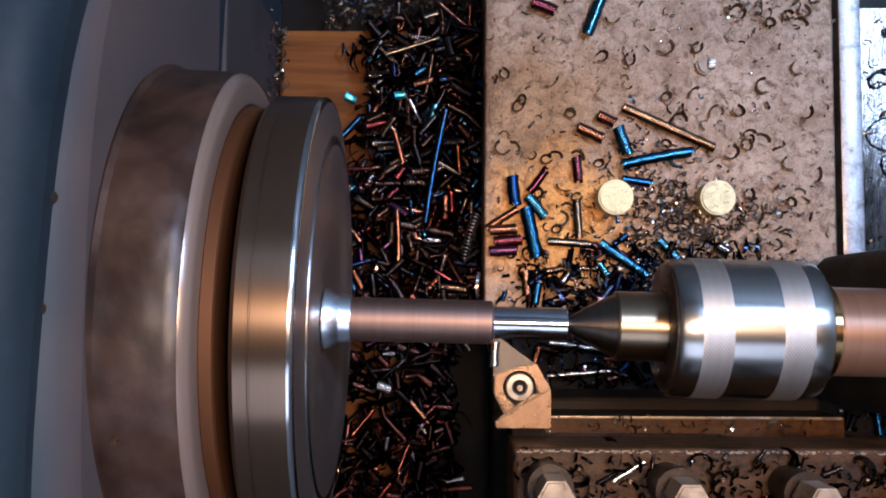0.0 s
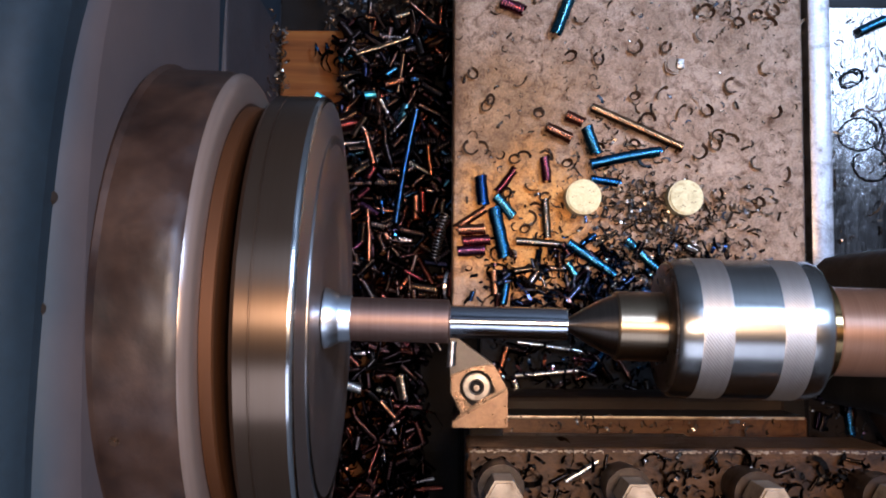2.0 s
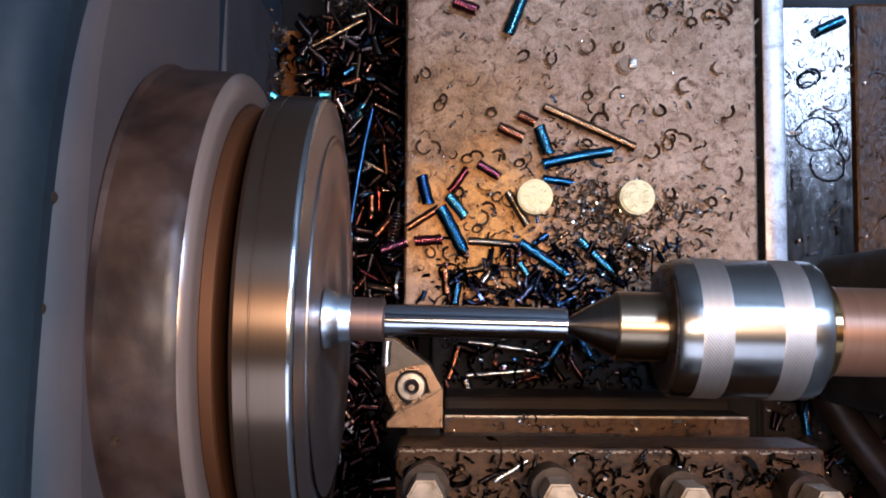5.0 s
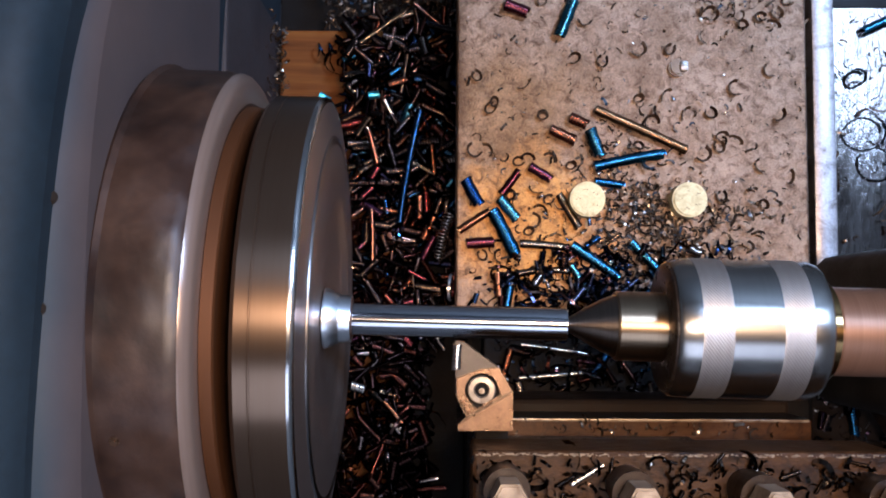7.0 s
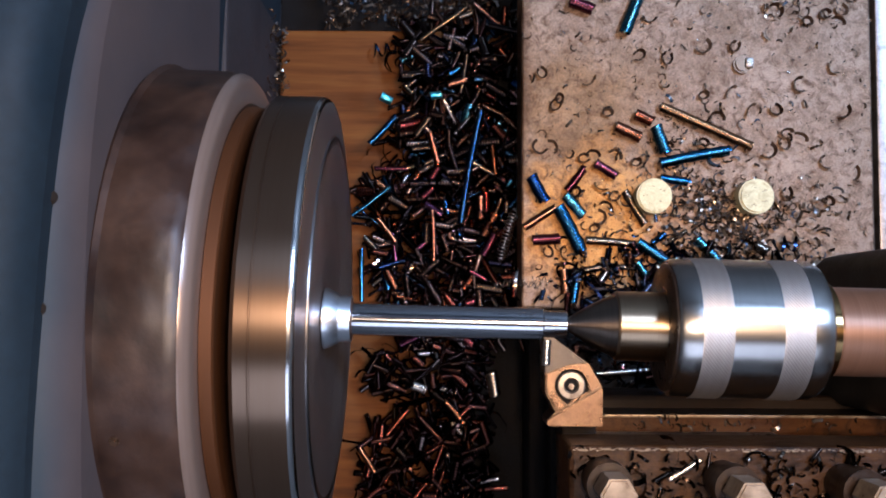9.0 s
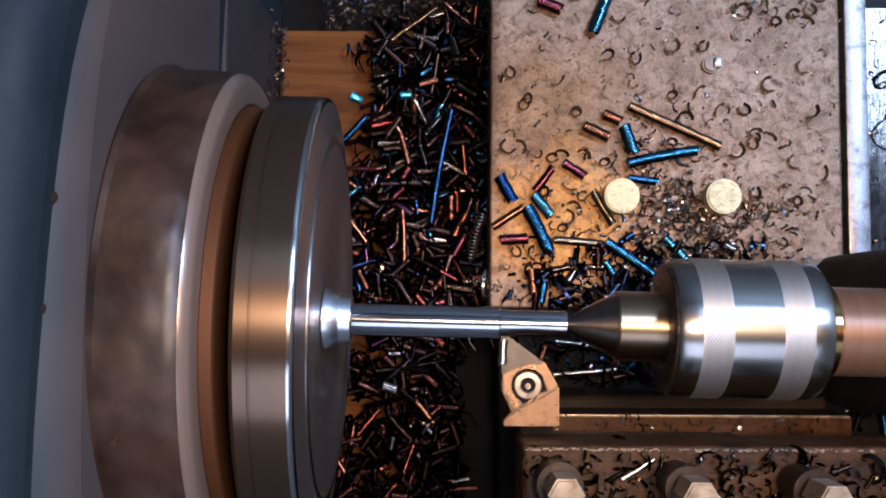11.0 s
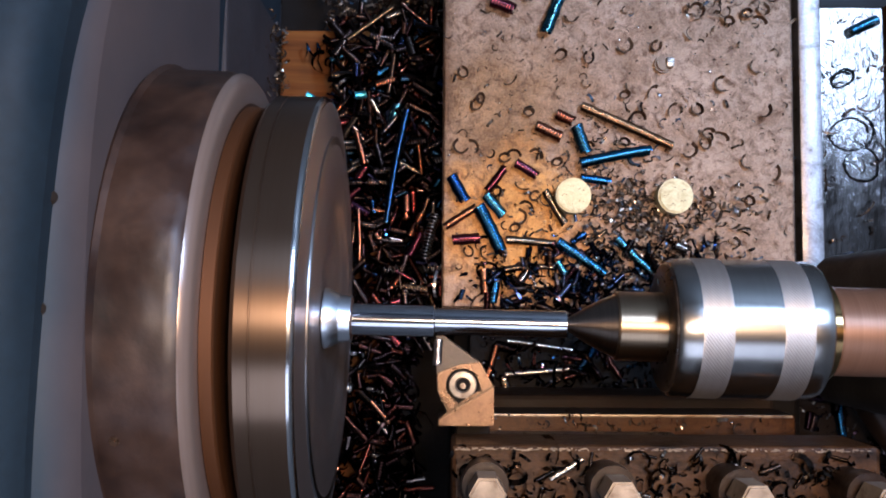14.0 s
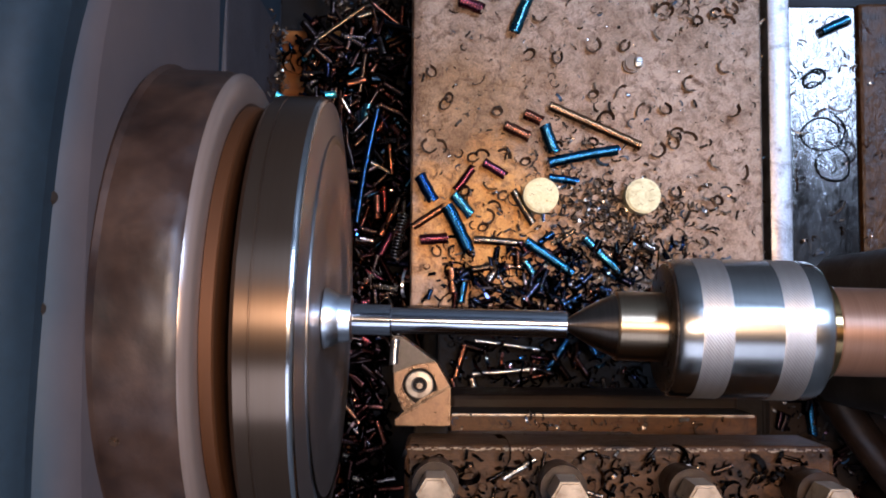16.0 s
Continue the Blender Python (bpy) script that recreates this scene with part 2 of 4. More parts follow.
chip_metal("mixed_swarf", [(0.0, (0.018, 0.014, 0.013)), (0.45, (0.045, 0.026, 0.020)), (0.58, (0.130, 0.042, 0.028)), (0.66, (0.040, 0.022, 0.030)),
                           (0.76, (0.018, 0.030, 0.065)), (0.84, (0.030, 0.090, 0.160)), (0.9, (0.230, 0.100, 0.060)), (1.0, (0.50, 0.44, 0.39))], 0.14, True)
chip_metal("fine_swarf", [(0.0, (0.040, 0.028, 0.021)), (0.5, (0.13, 0.088, 0.060)), (0.85, (0.34, 0.28, 0.22)), (1.0, (0.08, 0.17, 0.30))], 0.2, True, 0.7)
chip_metal("post_swarf", [(0.0, (0.012, 0.008, 0.006)), (0.7, (0.045, 0.03, 0.022)), (1.0, (0.16, 0.13, 0.10))], 0.2, True)
# darker chips and coils for the front part of the heap
chip_metal("dark_heap_swarf", [(0.0, (0.007, 0.006, 0.005)), (0.6, (0.024, 0.012, 0.010)), (0.88, (0.090, 0.028, 0.020)), (1.0, (0.30, 0.25, 0.22))], 0.12, True)
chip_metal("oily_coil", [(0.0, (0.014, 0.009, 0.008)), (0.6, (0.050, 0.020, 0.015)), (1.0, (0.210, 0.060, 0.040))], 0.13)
chip_metal("blue_black_swarf", [(0.0, (0.012, 0.012, 0.016)), (0.55, (0.03, 0.04, 0.07)), (0.8, (0.05, 0.12, 0.22)), (0.9, (0.14, 0.08, 0.06)), (1.0, (0.34, 0.31, 0.29))], 0.16, True)
chip_metal("curl_swarf", [(0.0, (0.045, 0.026, 0.017)), (0.6, (0.095, 0.056, 0.036)), (1.0, (0.17, 0.115, 0.080))], 0.26, False, 0.55)
chip_metal("teal_swarf", [(0.0, (0.10, 0.55, 0.62)), (1.0, (0.14, 0.62, 0.68))], 0.3)
chip_metal("silver_swarf", [(0.0, (0.45, 0.41, 0.37)), (1.0, (0.55, 0.51, 0.47))], 0.2)


def glow_material(name, colour, strength):
    m, nt, b = nodes_of(name)
    b.inputs["Emission Color"].default_value = (*colour, 1)
    b.inputs["Emission Strength"].default_value = strength
    LIB[name] = m


glow_material("tube_glow", (0.75, 0.88, 1.0), 1.5)

# ---- building helpers; plan numbers are millimetres from the spindle axis


def P(x, y, z):
    return Vector((x * MM, y * MM, AXIS + z * MM))


def mesh_of(name, bm, mat, smooth=35):
    me = bpy.data.meshes.new(name)
    bm.normal_update()
    bm.to_mesh(me)
    bm.free()
    me.materials.append(LIB[mat])
    if smooth:
        me.shade_smooth()
        me.set_sharp_from_angle(angle=radians(smooth))
        # a broad flat face keeps its own normal beside a narrow rounded edge
        sides = {}
        for p in me.polygons:
            for e in p.edge_keys:
                sides.setdefault(e, []).append(p.area)
        for e in me.edges:
            a = sides[e.key]
            if len(a) == 2 and max(a) > 14 * min(a):
                e.use_edge_sharp = True
    return me


def part(name, bm, mat, parent=None, label="", smooth=35):
    ob = new(name, mesh_of(name, bm, mat, smooth))
    if parent:
        ob.parent = parent
    if label:
        tagged(ob, label)
    return ob


def base(name, m, label, category, group="", kind=""):
    ob = new(name)
    ob.empty_display_size = 0.02
    ob.matrix_world = m
    return tagged(ob, label, category, group, kind)


def block(bm, x0, x1, y0, y1, z0, z1, bevel=0.0, seg=2):
    """A box in millimetres of the local space, with rounded edges."""
    r = bmesh.ops.create_cube(bm, size=1.0, matrix=Matrix.LocRotScale(
        Vector(((x0 + x1) / 2, (y0 + y1) / 2, (z0 + z1) / 2)) * MM, None, Vector((x1 - x0, y1 - y0, z1 - z0)) * MM))
    if bevel:
        edges = list({e for v in r["verts"] for e in v.link_edges})
        bmesh.ops.bevel(bm, geom=edges, offset=bevel * MM, segments=seg, affect="EDGES", profile=0.5)
    return bm


def revolve(bm, profile, seg=96, close=True):
    """A solid of revolution round x from (x, r) points in millimetres; a closed profile makes a ring."""
    rings = []
    for x, r in profile:
        rings.append([bm.verts.new((x * MM, r * MM * math.cos(2 * math.pi * k / seg), r * MM * math.sin(2 * math.pi * k / seg))) for k in range(seg)])
    pairs = list(zip(rings, rings[1:]))
    if close:
        pairs.append((rings[-1], rings[0]))
    for a, b in pairs:
        for k in range(seg):
            bm.faces.new((a[k], a[(k + 1) % seg], b[(k + 1) % seg], b[k]))
    if not close:
        bm.faces.new(rings[0])
        bm.faces.new(rings[-1][::-1])
    bmesh.ops.recalc_face_normals(bm, faces=bm.faces)
    return bm


def prism(bm, outline, z0, z1, bevel=0.0):
    """An upright prism over a flat outline in millimetres."""
    low = [bm.verts.new((x * MM, y * MM, z0 * MM)) for x, y in outline]
    top = [bm.verts.new((x * MM, y * MM, z1 * MM)) for x, y in outline]
    n = len(outline)
    faces = [bm.faces.new(low[::-1]), bm.faces.new(top)]
    for k in range(n):
        faces.append(bm.faces.new((low[k], low[(k + 1) % n], top[(k + 1) % n], top[k])))
    bmesh.ops.recalc_face_normals(bm, faces=faces)
    if bevel:
        bmesh.ops.bevel(bm, geom=list(faces[1].edges), offset=bevel * MM, segments=2, affect="EDGES")
    return bm


def disc(bm, x, y, r, z0, z1, bevel=0.0, seg=32):
    return prism(bm, [(x + r * math.cos(2 * math.pi * k / seg), y + r * math.sin(2 * math.pi * k / seg)) for k in range(seg)], z0, z1, bevel)


def tube(bm, pts, r, seg=14):
    """A bent round tube through points in metres."""
    rings = []
    for i, p in enumerate(pts):
        d = (pts[min(i + 1, len(pts) - 1)] - pts[max(i - 1, 0)]).normalized()
        u = d.orthogonal().normalized() if i == 0 else (u - d * u.dot(d)).normalized()
        w = d.cross(u)
        rings.append([bm.verts.new(p + (u * math.cos(2 * math.pi * k / seg) + w * math.sin(2 * math.pi * k / seg)) * r) for k in range(seg)])
    for a, b in zip(rings, rings[1:]):
        for k in range(seg):
            bm.faces.new((a[k], a[(k + 1) % seg], b[(k + 1) % seg], b[k]))
    bm.faces.new(rings[0][::-1])
    bm.faces.new(rings[-1])
    return bm


# ---- motion tables: the carriage feeds to the chuck, runs back, and feeds again
FEED = [(0.0, 0.0), (1.0, -7.86), (2.0, -15.72), (3.0, -23.6), (4.0, -31.45), (5.0, -39.4), (6.0, -47.3), (6.4, -50.6), (6.55, -51.3), (6.62, -49.5),
        (6.7, -44.0), (6.8, -33.8), (6.9, -24.0), (7.0, -13.8), (7.1, -4.4), (7.2, 5.6), (7.3, 15.8), (7.4, 24.8), (7.47, 27.4), (7.55, 28.3), (7.8, 28.0),
        (8.0, 26.4), (8.5, 22.6), (9.0, 18.8), (10.0, 10.9), (11.0, 3.0), (12.0, -4.9), (13.0, -12.8), (14.0, -20.7), (15.0, -28.6), (16.0, -36.5)]
CROSS = [(0.0, 0.0), (6.58, 0.0), (6.7, -1.1), (7.35, -1.1), (7.5, 0.0), (7.7, 0.0), (8.0, 0.7), (16.0, 0.7)]
TIP = 17.8                       # where the tool cuts at the start


def at(table, t):
    return float(np.interp(t, [r[0] for r in table], [r[1] for r in table]))


SADDLE_ROWS = [(t, x, 0.0) for t, x in FEED]
SLIDE_ROWS = [(t, x, at(CROSS, t)) for t, x in FEED]
CARRIED = []                     # things that ride on the saddle or on the cross slide
LEAN = pose(0, 0, 0, 0, 0, -1.2)
SPINDLE = Matrix.Translation(P(0, -0.42, 0)) @ LEAN


def ride(ob, rows):
    CARRIED.append((ob, rows))
    return ob


# ---- the room: unseen walls and ceiling, added to close it and for reflections
def room():
    x0, x1, y0, y1 = -1350, 1500, -1800, 1300
    bm = block(bmesh.new(), x0, x1, y0, y1, -60, 0)
    tagged(part("floor", bm, "concrete", smooth=0), "grey concrete workshop floor with dark oil stains", "floor", kind="structure")
    for name, b in (("wall_north", (x0, x1, y1, y1 + 120)), ("wall_south", (x0, x1, y0 - 120, y0)),
                    ("wall_west", (x0 - 120, x0, y0 - 120, y1 + 120)), ("wall_east", (x1, x1 + 120, y0 - 120, y1 + 120))):
        tagged(part(name, block(bmesh.new(), *b, 0, 2800), "wall_plaster", smooth=0), "plain grey plastered workshop wall", "wall", kind="structure")
    tagged(part("ceiling", block(bmesh.new(), x0 - 120, x1 + 120, y0 - 120, y1 + 120, 2800, 2900), "wall_plaster", smooth=0), "plain pale workshop ceiling", "ceiling", kind="structure")


room()


# ---- the lathe: headstock, bed, board
def arch(bm, x0, x1, grow, low, bevel=0.0, power=2.6):
    """The headstock's cross-section, with an arched top, drawn out along the axis."""
    outline = [(196 + grow, low)]
    for k in range(1, 40):
        y = math.cos(math.pi * k / 40)
        z = -90 + (206 + grow) * (1 - abs(y) ** power) ** (1 / power)
        if z > low:
            outline.append(((196 + grow) * y, z))
    outline.append((-196 - grow, low))
    a = [bm.verts.new((x0 * MM, y * MM, z * MM)) for y, z in outline]
    b = [bm.verts.new((x1 * MM, y * MM, z * MM)) for y, z in outline]
    n = len(outline)
    faces = [bm.faces.new(a), bm.faces.new(b[::-1])]
    faces += [bm.faces.new((a[k], b[k], b[(k + 1) % n], a[(k + 1) % n])) for k in range(n)]
    bmesh.ops.recalc_face_normals(bm, faces=faces)
    if bevel:
        bmesh.ops.bevel(bm, geom=list(faces[1].edges), offset=bevel * MM, segments=4, affect="EDGES", profile=0.5)
    return bm


def headstock():
    t = base("headstock", Matrix.Translation(P(0, 0, 0)), "dark blue painted lathe headstock, worn and oily", "headstock")
    s = part("casting", arch(bmesh.new(), -420, -103.5, 5, -212, 14), "headstock_paint", t)
    s.matrix_local = Matrix.Translation((-0.1035, 0, 0)) @ pose(0, 0, 0, 0, 0, -2.2) @ Matrix.Translation((0.1035, 0, 0))
    part("front_cover", arch(bmesh.new(), -125, -97, -12, -66, 13), "cover_paint", t, "grey painted front cover, blue towards its back edge")
    part("lower_cover", block(bmesh.new(), -110, -97.1, -188, 186, -206, -68, 1.5), "lower_cover_paint", t, "dark grey painted lower cover plate")
    part("foot", block(bmesh.new(), -420, -99, -225, 325, -330, -212.3, 4), "bed_paint", t)
    bm = revolve(bmesh.new(), [(-100, 60), (-100, 88), (-97, 90), (-95.5, 88.4), (-76.8, 88), (-72.8, 87), (-70.3, 84.5), (-69.6, 80), (-70.8, 60)])
    boss = part("bearing_boss", bm, "boss_paint", t, "beige-brown painted bearing boss with stains")
    boss.matrix_local = pose(0, -0.42 * MM, 0, 0, 0, -1.2)
    bm = revolve(bmesh.new(), [(-73.1, 86.0), (-72.8, 87.4), (-71.8, 87.0), (-70.4, 85.4), (-69.8, 83.6), (-69.4, 80.0), (-69.7, 77), (-70.4, 77)])
    part("edge_ring", bm, "bare_lip", boss, "bright bare metal edge of the boss")
    s = part("oil_plug", disc(bmesh.new(), 0, 0, 1.4, 0, 1.6, 0.6, 16), "clamp_steel", boss, "small worn oil plug")
    s.matrix_local = pose(-0.0905, -0.0345, 0.0806, 23, 0, 0)
    for x, y, z, rx, ry in ((-103, 32.5, 100.6, -3, 28), (-104.5, 3.5, 102.0, 0, 24), (-104.6, 75, 94.8, -9, 24)):
        s = part("cover_screw", disc(bmesh.new(), 0, 0, 1.9, 0, 1.5, 0.6, 16), "black_shaded_iron", t, "small dark screw")
        s.matrix_local = Matrix.Translation(Vector((x, y, z)) * MM) @ pose(0, 0, 0, rx, ry, 0)
    return t


headstock()


def chuck():
    t = base("lathe_chuck", SPINDLE, "grey steel lathe chuck turning with a polished rim", "chuck")
    bm = revolve(bmesh.new(), [(-61, 40), (-61, 76), (-60.6, 78.6), (-59.2, 80), (-55.2, 80), (-55.0, 79.7), (-54.6, 79.7), (-54.4, 80), (-44.0, 80), (-43.8, 79.6), (-43.2, 79.0), (-43.2, 40)], 160)
    part("body", bm, "chuck_steel", t)
    bm = revolve(bmesh.new(), [(-44.0, 76), (-44.0, 80.0), (-43.3, 79.95), (-42.6, 79.6), (-42.15, 79.0), (-42.0, 78.2), (-42.2, 76)], 160)
    part("rim", bm, "polished_rim", t, "bright polished rim")
    bm = revolve(bmesh.new(), [(-43.4, 60), (-42.2, 78.1), (-42.0, 78.1), (-40.5, 66.0), (-40.5, 60)], 160)
    part("chamfer", bm, "chamfer_steel", t)
    bm = revolve(bmesh.new(), [(-41.6, 62), (-41.2, 66.4), (-40.6, 66.4), (-40.0, 66.0), (-39.8, 65.0), (-39.8, 63.6), (-40.7, 62)], 160)
    part("face_edge", bm, "worn_rim", t, "bright edge of the face")
    bm = revolve(bmesh.new(), [(-50, 8.4), (-47, 40), (-42.6, 64), (-39.95, 64), (-39.95, 60), (-40.2, 44), (-41.2, 42.5), (-42.2, 34), (-42.4, 24), (-43.8, 20), (-43.8, 8.4)], 160)
    part("face", bm, "chuck_face_steel", t)
    bm = revolve(bmesh.new(), [(-43.2, 8.3), (-43.2, 11.2), (-42.4, 11.2), (-38.6, 9.4), (-38.0, 8.9), (-37.4, 8.6), (-33.9, 8.6), (-33.4, 8.4), (-33.4, 8.3)], 160)
    part("nose", bm, "nose_steel", t, "bright conical nose")
    bm = revolve(bmesh.new(), [(-70.2, 20), (-70.2, 75.4), (-69.7, 76), (-66.2, 75.6), (-65.7, 74.8), (-65.7, 20)], 160)
    part("back_plate", bm, "back_plate_steel", t, "brown oily back plate")
    # hub coloured black so the gap behind the chuck looks deep and unlit
    bm = revolve(bmesh.new(), [(-65.8, 20), (-65.8, 54), (-60.5, 54), (-60.5, 20)], 96)
    part("hub", bm, "black_shaded_iron", t, "hub behind the chuck body, black for the shade in the gap")
    return t


CHUCK = chuck()


def workpiece():
    t = base("workpiece", SPINDLE, "steel bar being turned between chuck and centre", "workpiece")
    core = part("finished_core", revolve(bmesh.new(), [(-110, 0.4), (-110, 4.9), (44.9, 4.9), (45.4, 4.5), (45.4, 0.4)], 64), "fresh_cut_steel", t, "bright freshly cut steel")
    mid = part("first_cut_layer", revolve(bmesh.new(), [(-52, 4.92), (-52, 5.95), (45.0, 5.95), (45.4, 5.6), (45.4, 4.92)], 64), "fresh_cut_steel", t, "bright freshly cut steel")
    rough = part("mill_scale_layer", revolve(bmesh.new(), [(-64, 5.97), (-64, 7.95), (17.6, 7.95), (17.9, 7.7), (18.4, 5.97)], 64), "mill_scale", t, "brown rough mill scale not yet cut")
    return t, mid, rough


WORK, MID, ROUGH = workpiece()


def live_centre():
    t = base("live_centre", SPINDLE, "bright steel live centre with knurled bands turning in the tailstock", "lathe centre")
    part("point", revolve(bmesh.new(), [(42.5, 0.3), (44, 1.4), (52, 6.4), (58, 9.6), (62, 11.2), (62.8, 11.7), (62.8, 0.3)], 64), "centre_point_steel", t, "dark oily conical point")
    part("shank", revolve(bmesh.new(), [(62.4, 0.3), (62.4, 12.1), (63.1, 12.6), (82, 12.7), (82, 0.3)], 64), "shank_steel", t)
    part("front_cap", revolve(bmesh.new(), [(80.5, 12), (80.5, 22), (81.1, 24), (82.5, 25.0), (88.7, 25.3), (88.7, 12)]), "centre_steel", t)
    # added black ring for the shade on the live centre's front face
    part("shaded_front", revolve(bmesh.new(), [(79.8, 12.6), (79.8, 22.4), (80.3, 23.2), (80.9, 23.4), (80.9, 12.6)]), "shaded_face_black", t, "front face of the centre, its shade put into black")
    part("sleeve", revolve(bmesh.new(), [(99.3, 12), (99.3, 25.3), (116.4, 25.3), (116.4, 12)]), "centre_steel", t)
    part("rear_cap", revolve(bmesh.new(), [(126.8, 12), (126.8, 25.3), (131.2, 25.3), (133.6, 24.4), (134.8, 22.6), (135, 12)]), "centre_steel", t)
    for x0, x1, name in ((88.7, 99.3, "knurled_band"), (116.4, 126.8, "knurled_band")):
        bm = bmesh.new()
        n, rows = 220, 18
        grid = []
        for i in range(rows + 1):
            x = x0 + (x1 - x0) * i / rows
            edge = 0.0 if i in (0, rows) else 1.0
            grid.append([bm.verts.new((x * MM, (25.35 + edge * 0.11 * ((k + i) % 2)) * MM * math.cos(2 * math.pi * k / n),
                                       (25.35 + edge * 0.11 * ((k + i) % 2)) * MM * math.sin(2 * math.pi * k / n))) for k in range(n)])
        for a, b in zip(grid, grid[1:]):
            for k in range(n):
                bm.faces.new((a[k], b[k], b[(k + 1) % n], a[(k + 1) % n]))
        bm.faces.new(grid[0])
        bm.faces.new(grid[-1][::-1])
        bmesh.ops.recalc_face_normals(bm, faces=bm.faces)
        part(name, bm, "knurl_steel", t, "fine diamond knurling", smooth=0)
    part("collar", revolve(bmesh.new(), [(134.4, 10), (134.4, 17), (135.4, 18), (139, 18), (139.4, 17), (139.4, 10)]), "brass_ring", t, "golden bronze collar")
    return t


CENTRE = live_centre()


def tailstock():
    t = base("tailstock", SPINDLE, "dark cast iron tailstock with an oily steel quill", "tailstock")
    part("quill", revolve(bmesh.new(), [(139.6, 8), (139.6, 15.6), (140.6, 16.2), (600, 16.2), (600, 8)], 64), "quill_steel", t)
    bm = bmesh.new()
    block(bm, 172, 560, -34, 34, -100, 30, 9, 3)
    part("casting", bm, "tailstock_iron", t)
    part("column", block(bmesh.new(), 350, 555, -60, 60, -152, -96, 6, 2), "tailstock_iron", t)
    part("foot", block(bmesh.new(), 345, 560, -135, 135, -204, -151, 6, 2), "tailstock_iron", t)
    return t


tailstock()


def bed():
    t = base("lathe_bed", Matrix.Translation(P(0, 0, -330)), "dark lathe bed with ground steel ways", "lathe bed")
    for y0, y1 in ((-105, -50), (104, 165)):
        part("way", block(bmesh.new(), -100, 900, y0, y1, 20, 126, 3), "worn_bright_steel", t, "bright ground way")
    part("bed_wall", block(bmesh.new(), -420, 900, -150, -120, -60, 118, 3), "bed_paint", t)
    part("bed_wall", block(bmesh.new(), -420, 900, 120, 260, -60, 112, 3), "bed_paint", t)
    part("web", block(bmesh.new(), -420, 900, -119, 119, -60, 18, 3), "bed_paint", t)
    for x0, x1 in ((-420, -80), (560, 900)):
        part("pedestal", block(bmesh.new(), x0, x1, -170, 260, -770, -61, 8), "bed_paint", t)
    return t


bed()


def board():
    t = part("wooden_board", block(bmesh.new(), -95, 225, -190, 166, -204, -194, 1.2), "pine_board")
    t.matrix_world = Matrix.Translation((0, 0, AXIS))
    return tagged(t, "reddish pine board laid on the lathe bed under the chips", "board")


board()


# ---- the carriage
def saddle():
    t = base("saddle", Matrix.Translation(P(0, 0, 0)), "oily steel lathe saddle with wide wings", "saddle")
    # bridge and left wing are coloured black in place of the tool post's shadow
    part("bridge", block(bmesh.new(), 26, 208, -190, 210, -191, -150, 3), "black_shaded_iron", t, "bridge under the cross slide, black for the shade there")
    part("wing", block(bmesh.new(), 208, 267, -30, 175, -191, -172, 1.5), "saddle_steel", t, "wet oily steel wing")
    part("outer_ledge", block(bmesh.new(), 267.4, 293.5, -30, 176, -191, -170.5, 2), "rusty_ledge", t, "rust brown oily outer ledge")
    part("wing", block(bmesh.new(), -15, 26, -175, 150, -192, -182, 2), "black_shaded_iron", t)
    part("front_wing", block(bmesh.new(), 208, 289, -160, -30.4, -191, -174, 2), "brown_oil", t)
    part("strip", block(bmesh.new(), 202.5, 214, 4, 200, -149, -130, 1.0), "strip_steel", t, "bright gib strip")
    way = [Vector(p) * MM for p in ((221, -8, -160), (222, -14, -135), (225, -26, -124), (231, -40, -121), (240, -54, -120), (252, -70, -120), (264, -84, -124), (270, -91, -140), (272, -93, -174))]
    part("pipe", tube(bmesh.new(), way, 0.0085, 20), "screw_brown", t, "bent dark brown pipe")
    return ride(t, SADDLE_ROWS)


saddle()


def cross_slide():
    t = base("cross_slide", Matrix.Translation(P(0, 0, 0)), "brownish steel cross slide covered with oil and chips", "cross slide")
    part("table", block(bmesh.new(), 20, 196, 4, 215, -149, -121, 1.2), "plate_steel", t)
    # near-black front half; the shade under the work is in its colour too
    part("front_apron", block(bmesh.new(), 34, 195, -200, 3.8, -149, -122, 1.2), "black_shaded_iron", t, "black front half")
    for x in (84.2, 134.1):
        bm = bmesh.new()
        disc(bm, x, 59.2, 8.6, -121.5, -111, 0.9, 40)
        b = part("bolt_head", bm, "bolt_steel", t, "pale round bolt head")
        marks = random.Random(int(x))
        for k in range(5):
            a = 0.6 + 1.25 * k
            bm = bmesh.new()
            for n in range(3):
                w = marks.uniform(0.15, 0.38)
                u, v = x + 4.6 * math.cos(a) + 0.9 * n - 0.9, 59.2 + 4.6 * math.sin(a) + marks.uniform(-0.6, 0.6)
                block(bm, u - w, u + w, v - w * 0.6, v + w * 0.6, -111.2, -110.9)
            part("stamped_mark", bm, "clamp_steel", b, "worn stamped mark", 0)
    bm = bmesh.new()
    disc(bm, 130.5, 126.5, 4.4, -121.5, -118, 1.0, 20)
    part("set_screw", bm, "clamp_steel", t, "small brown set screw")
    part("screw_slot", block(bmesh.new(), 131.5, 135.5, 124.5, 129.5, -121.2, -116.6, 0.8), "worn_bright_steel", t, "bright broken edge of the screw")
    return ride(t, SLIDE_ROWS)


cross_slide()


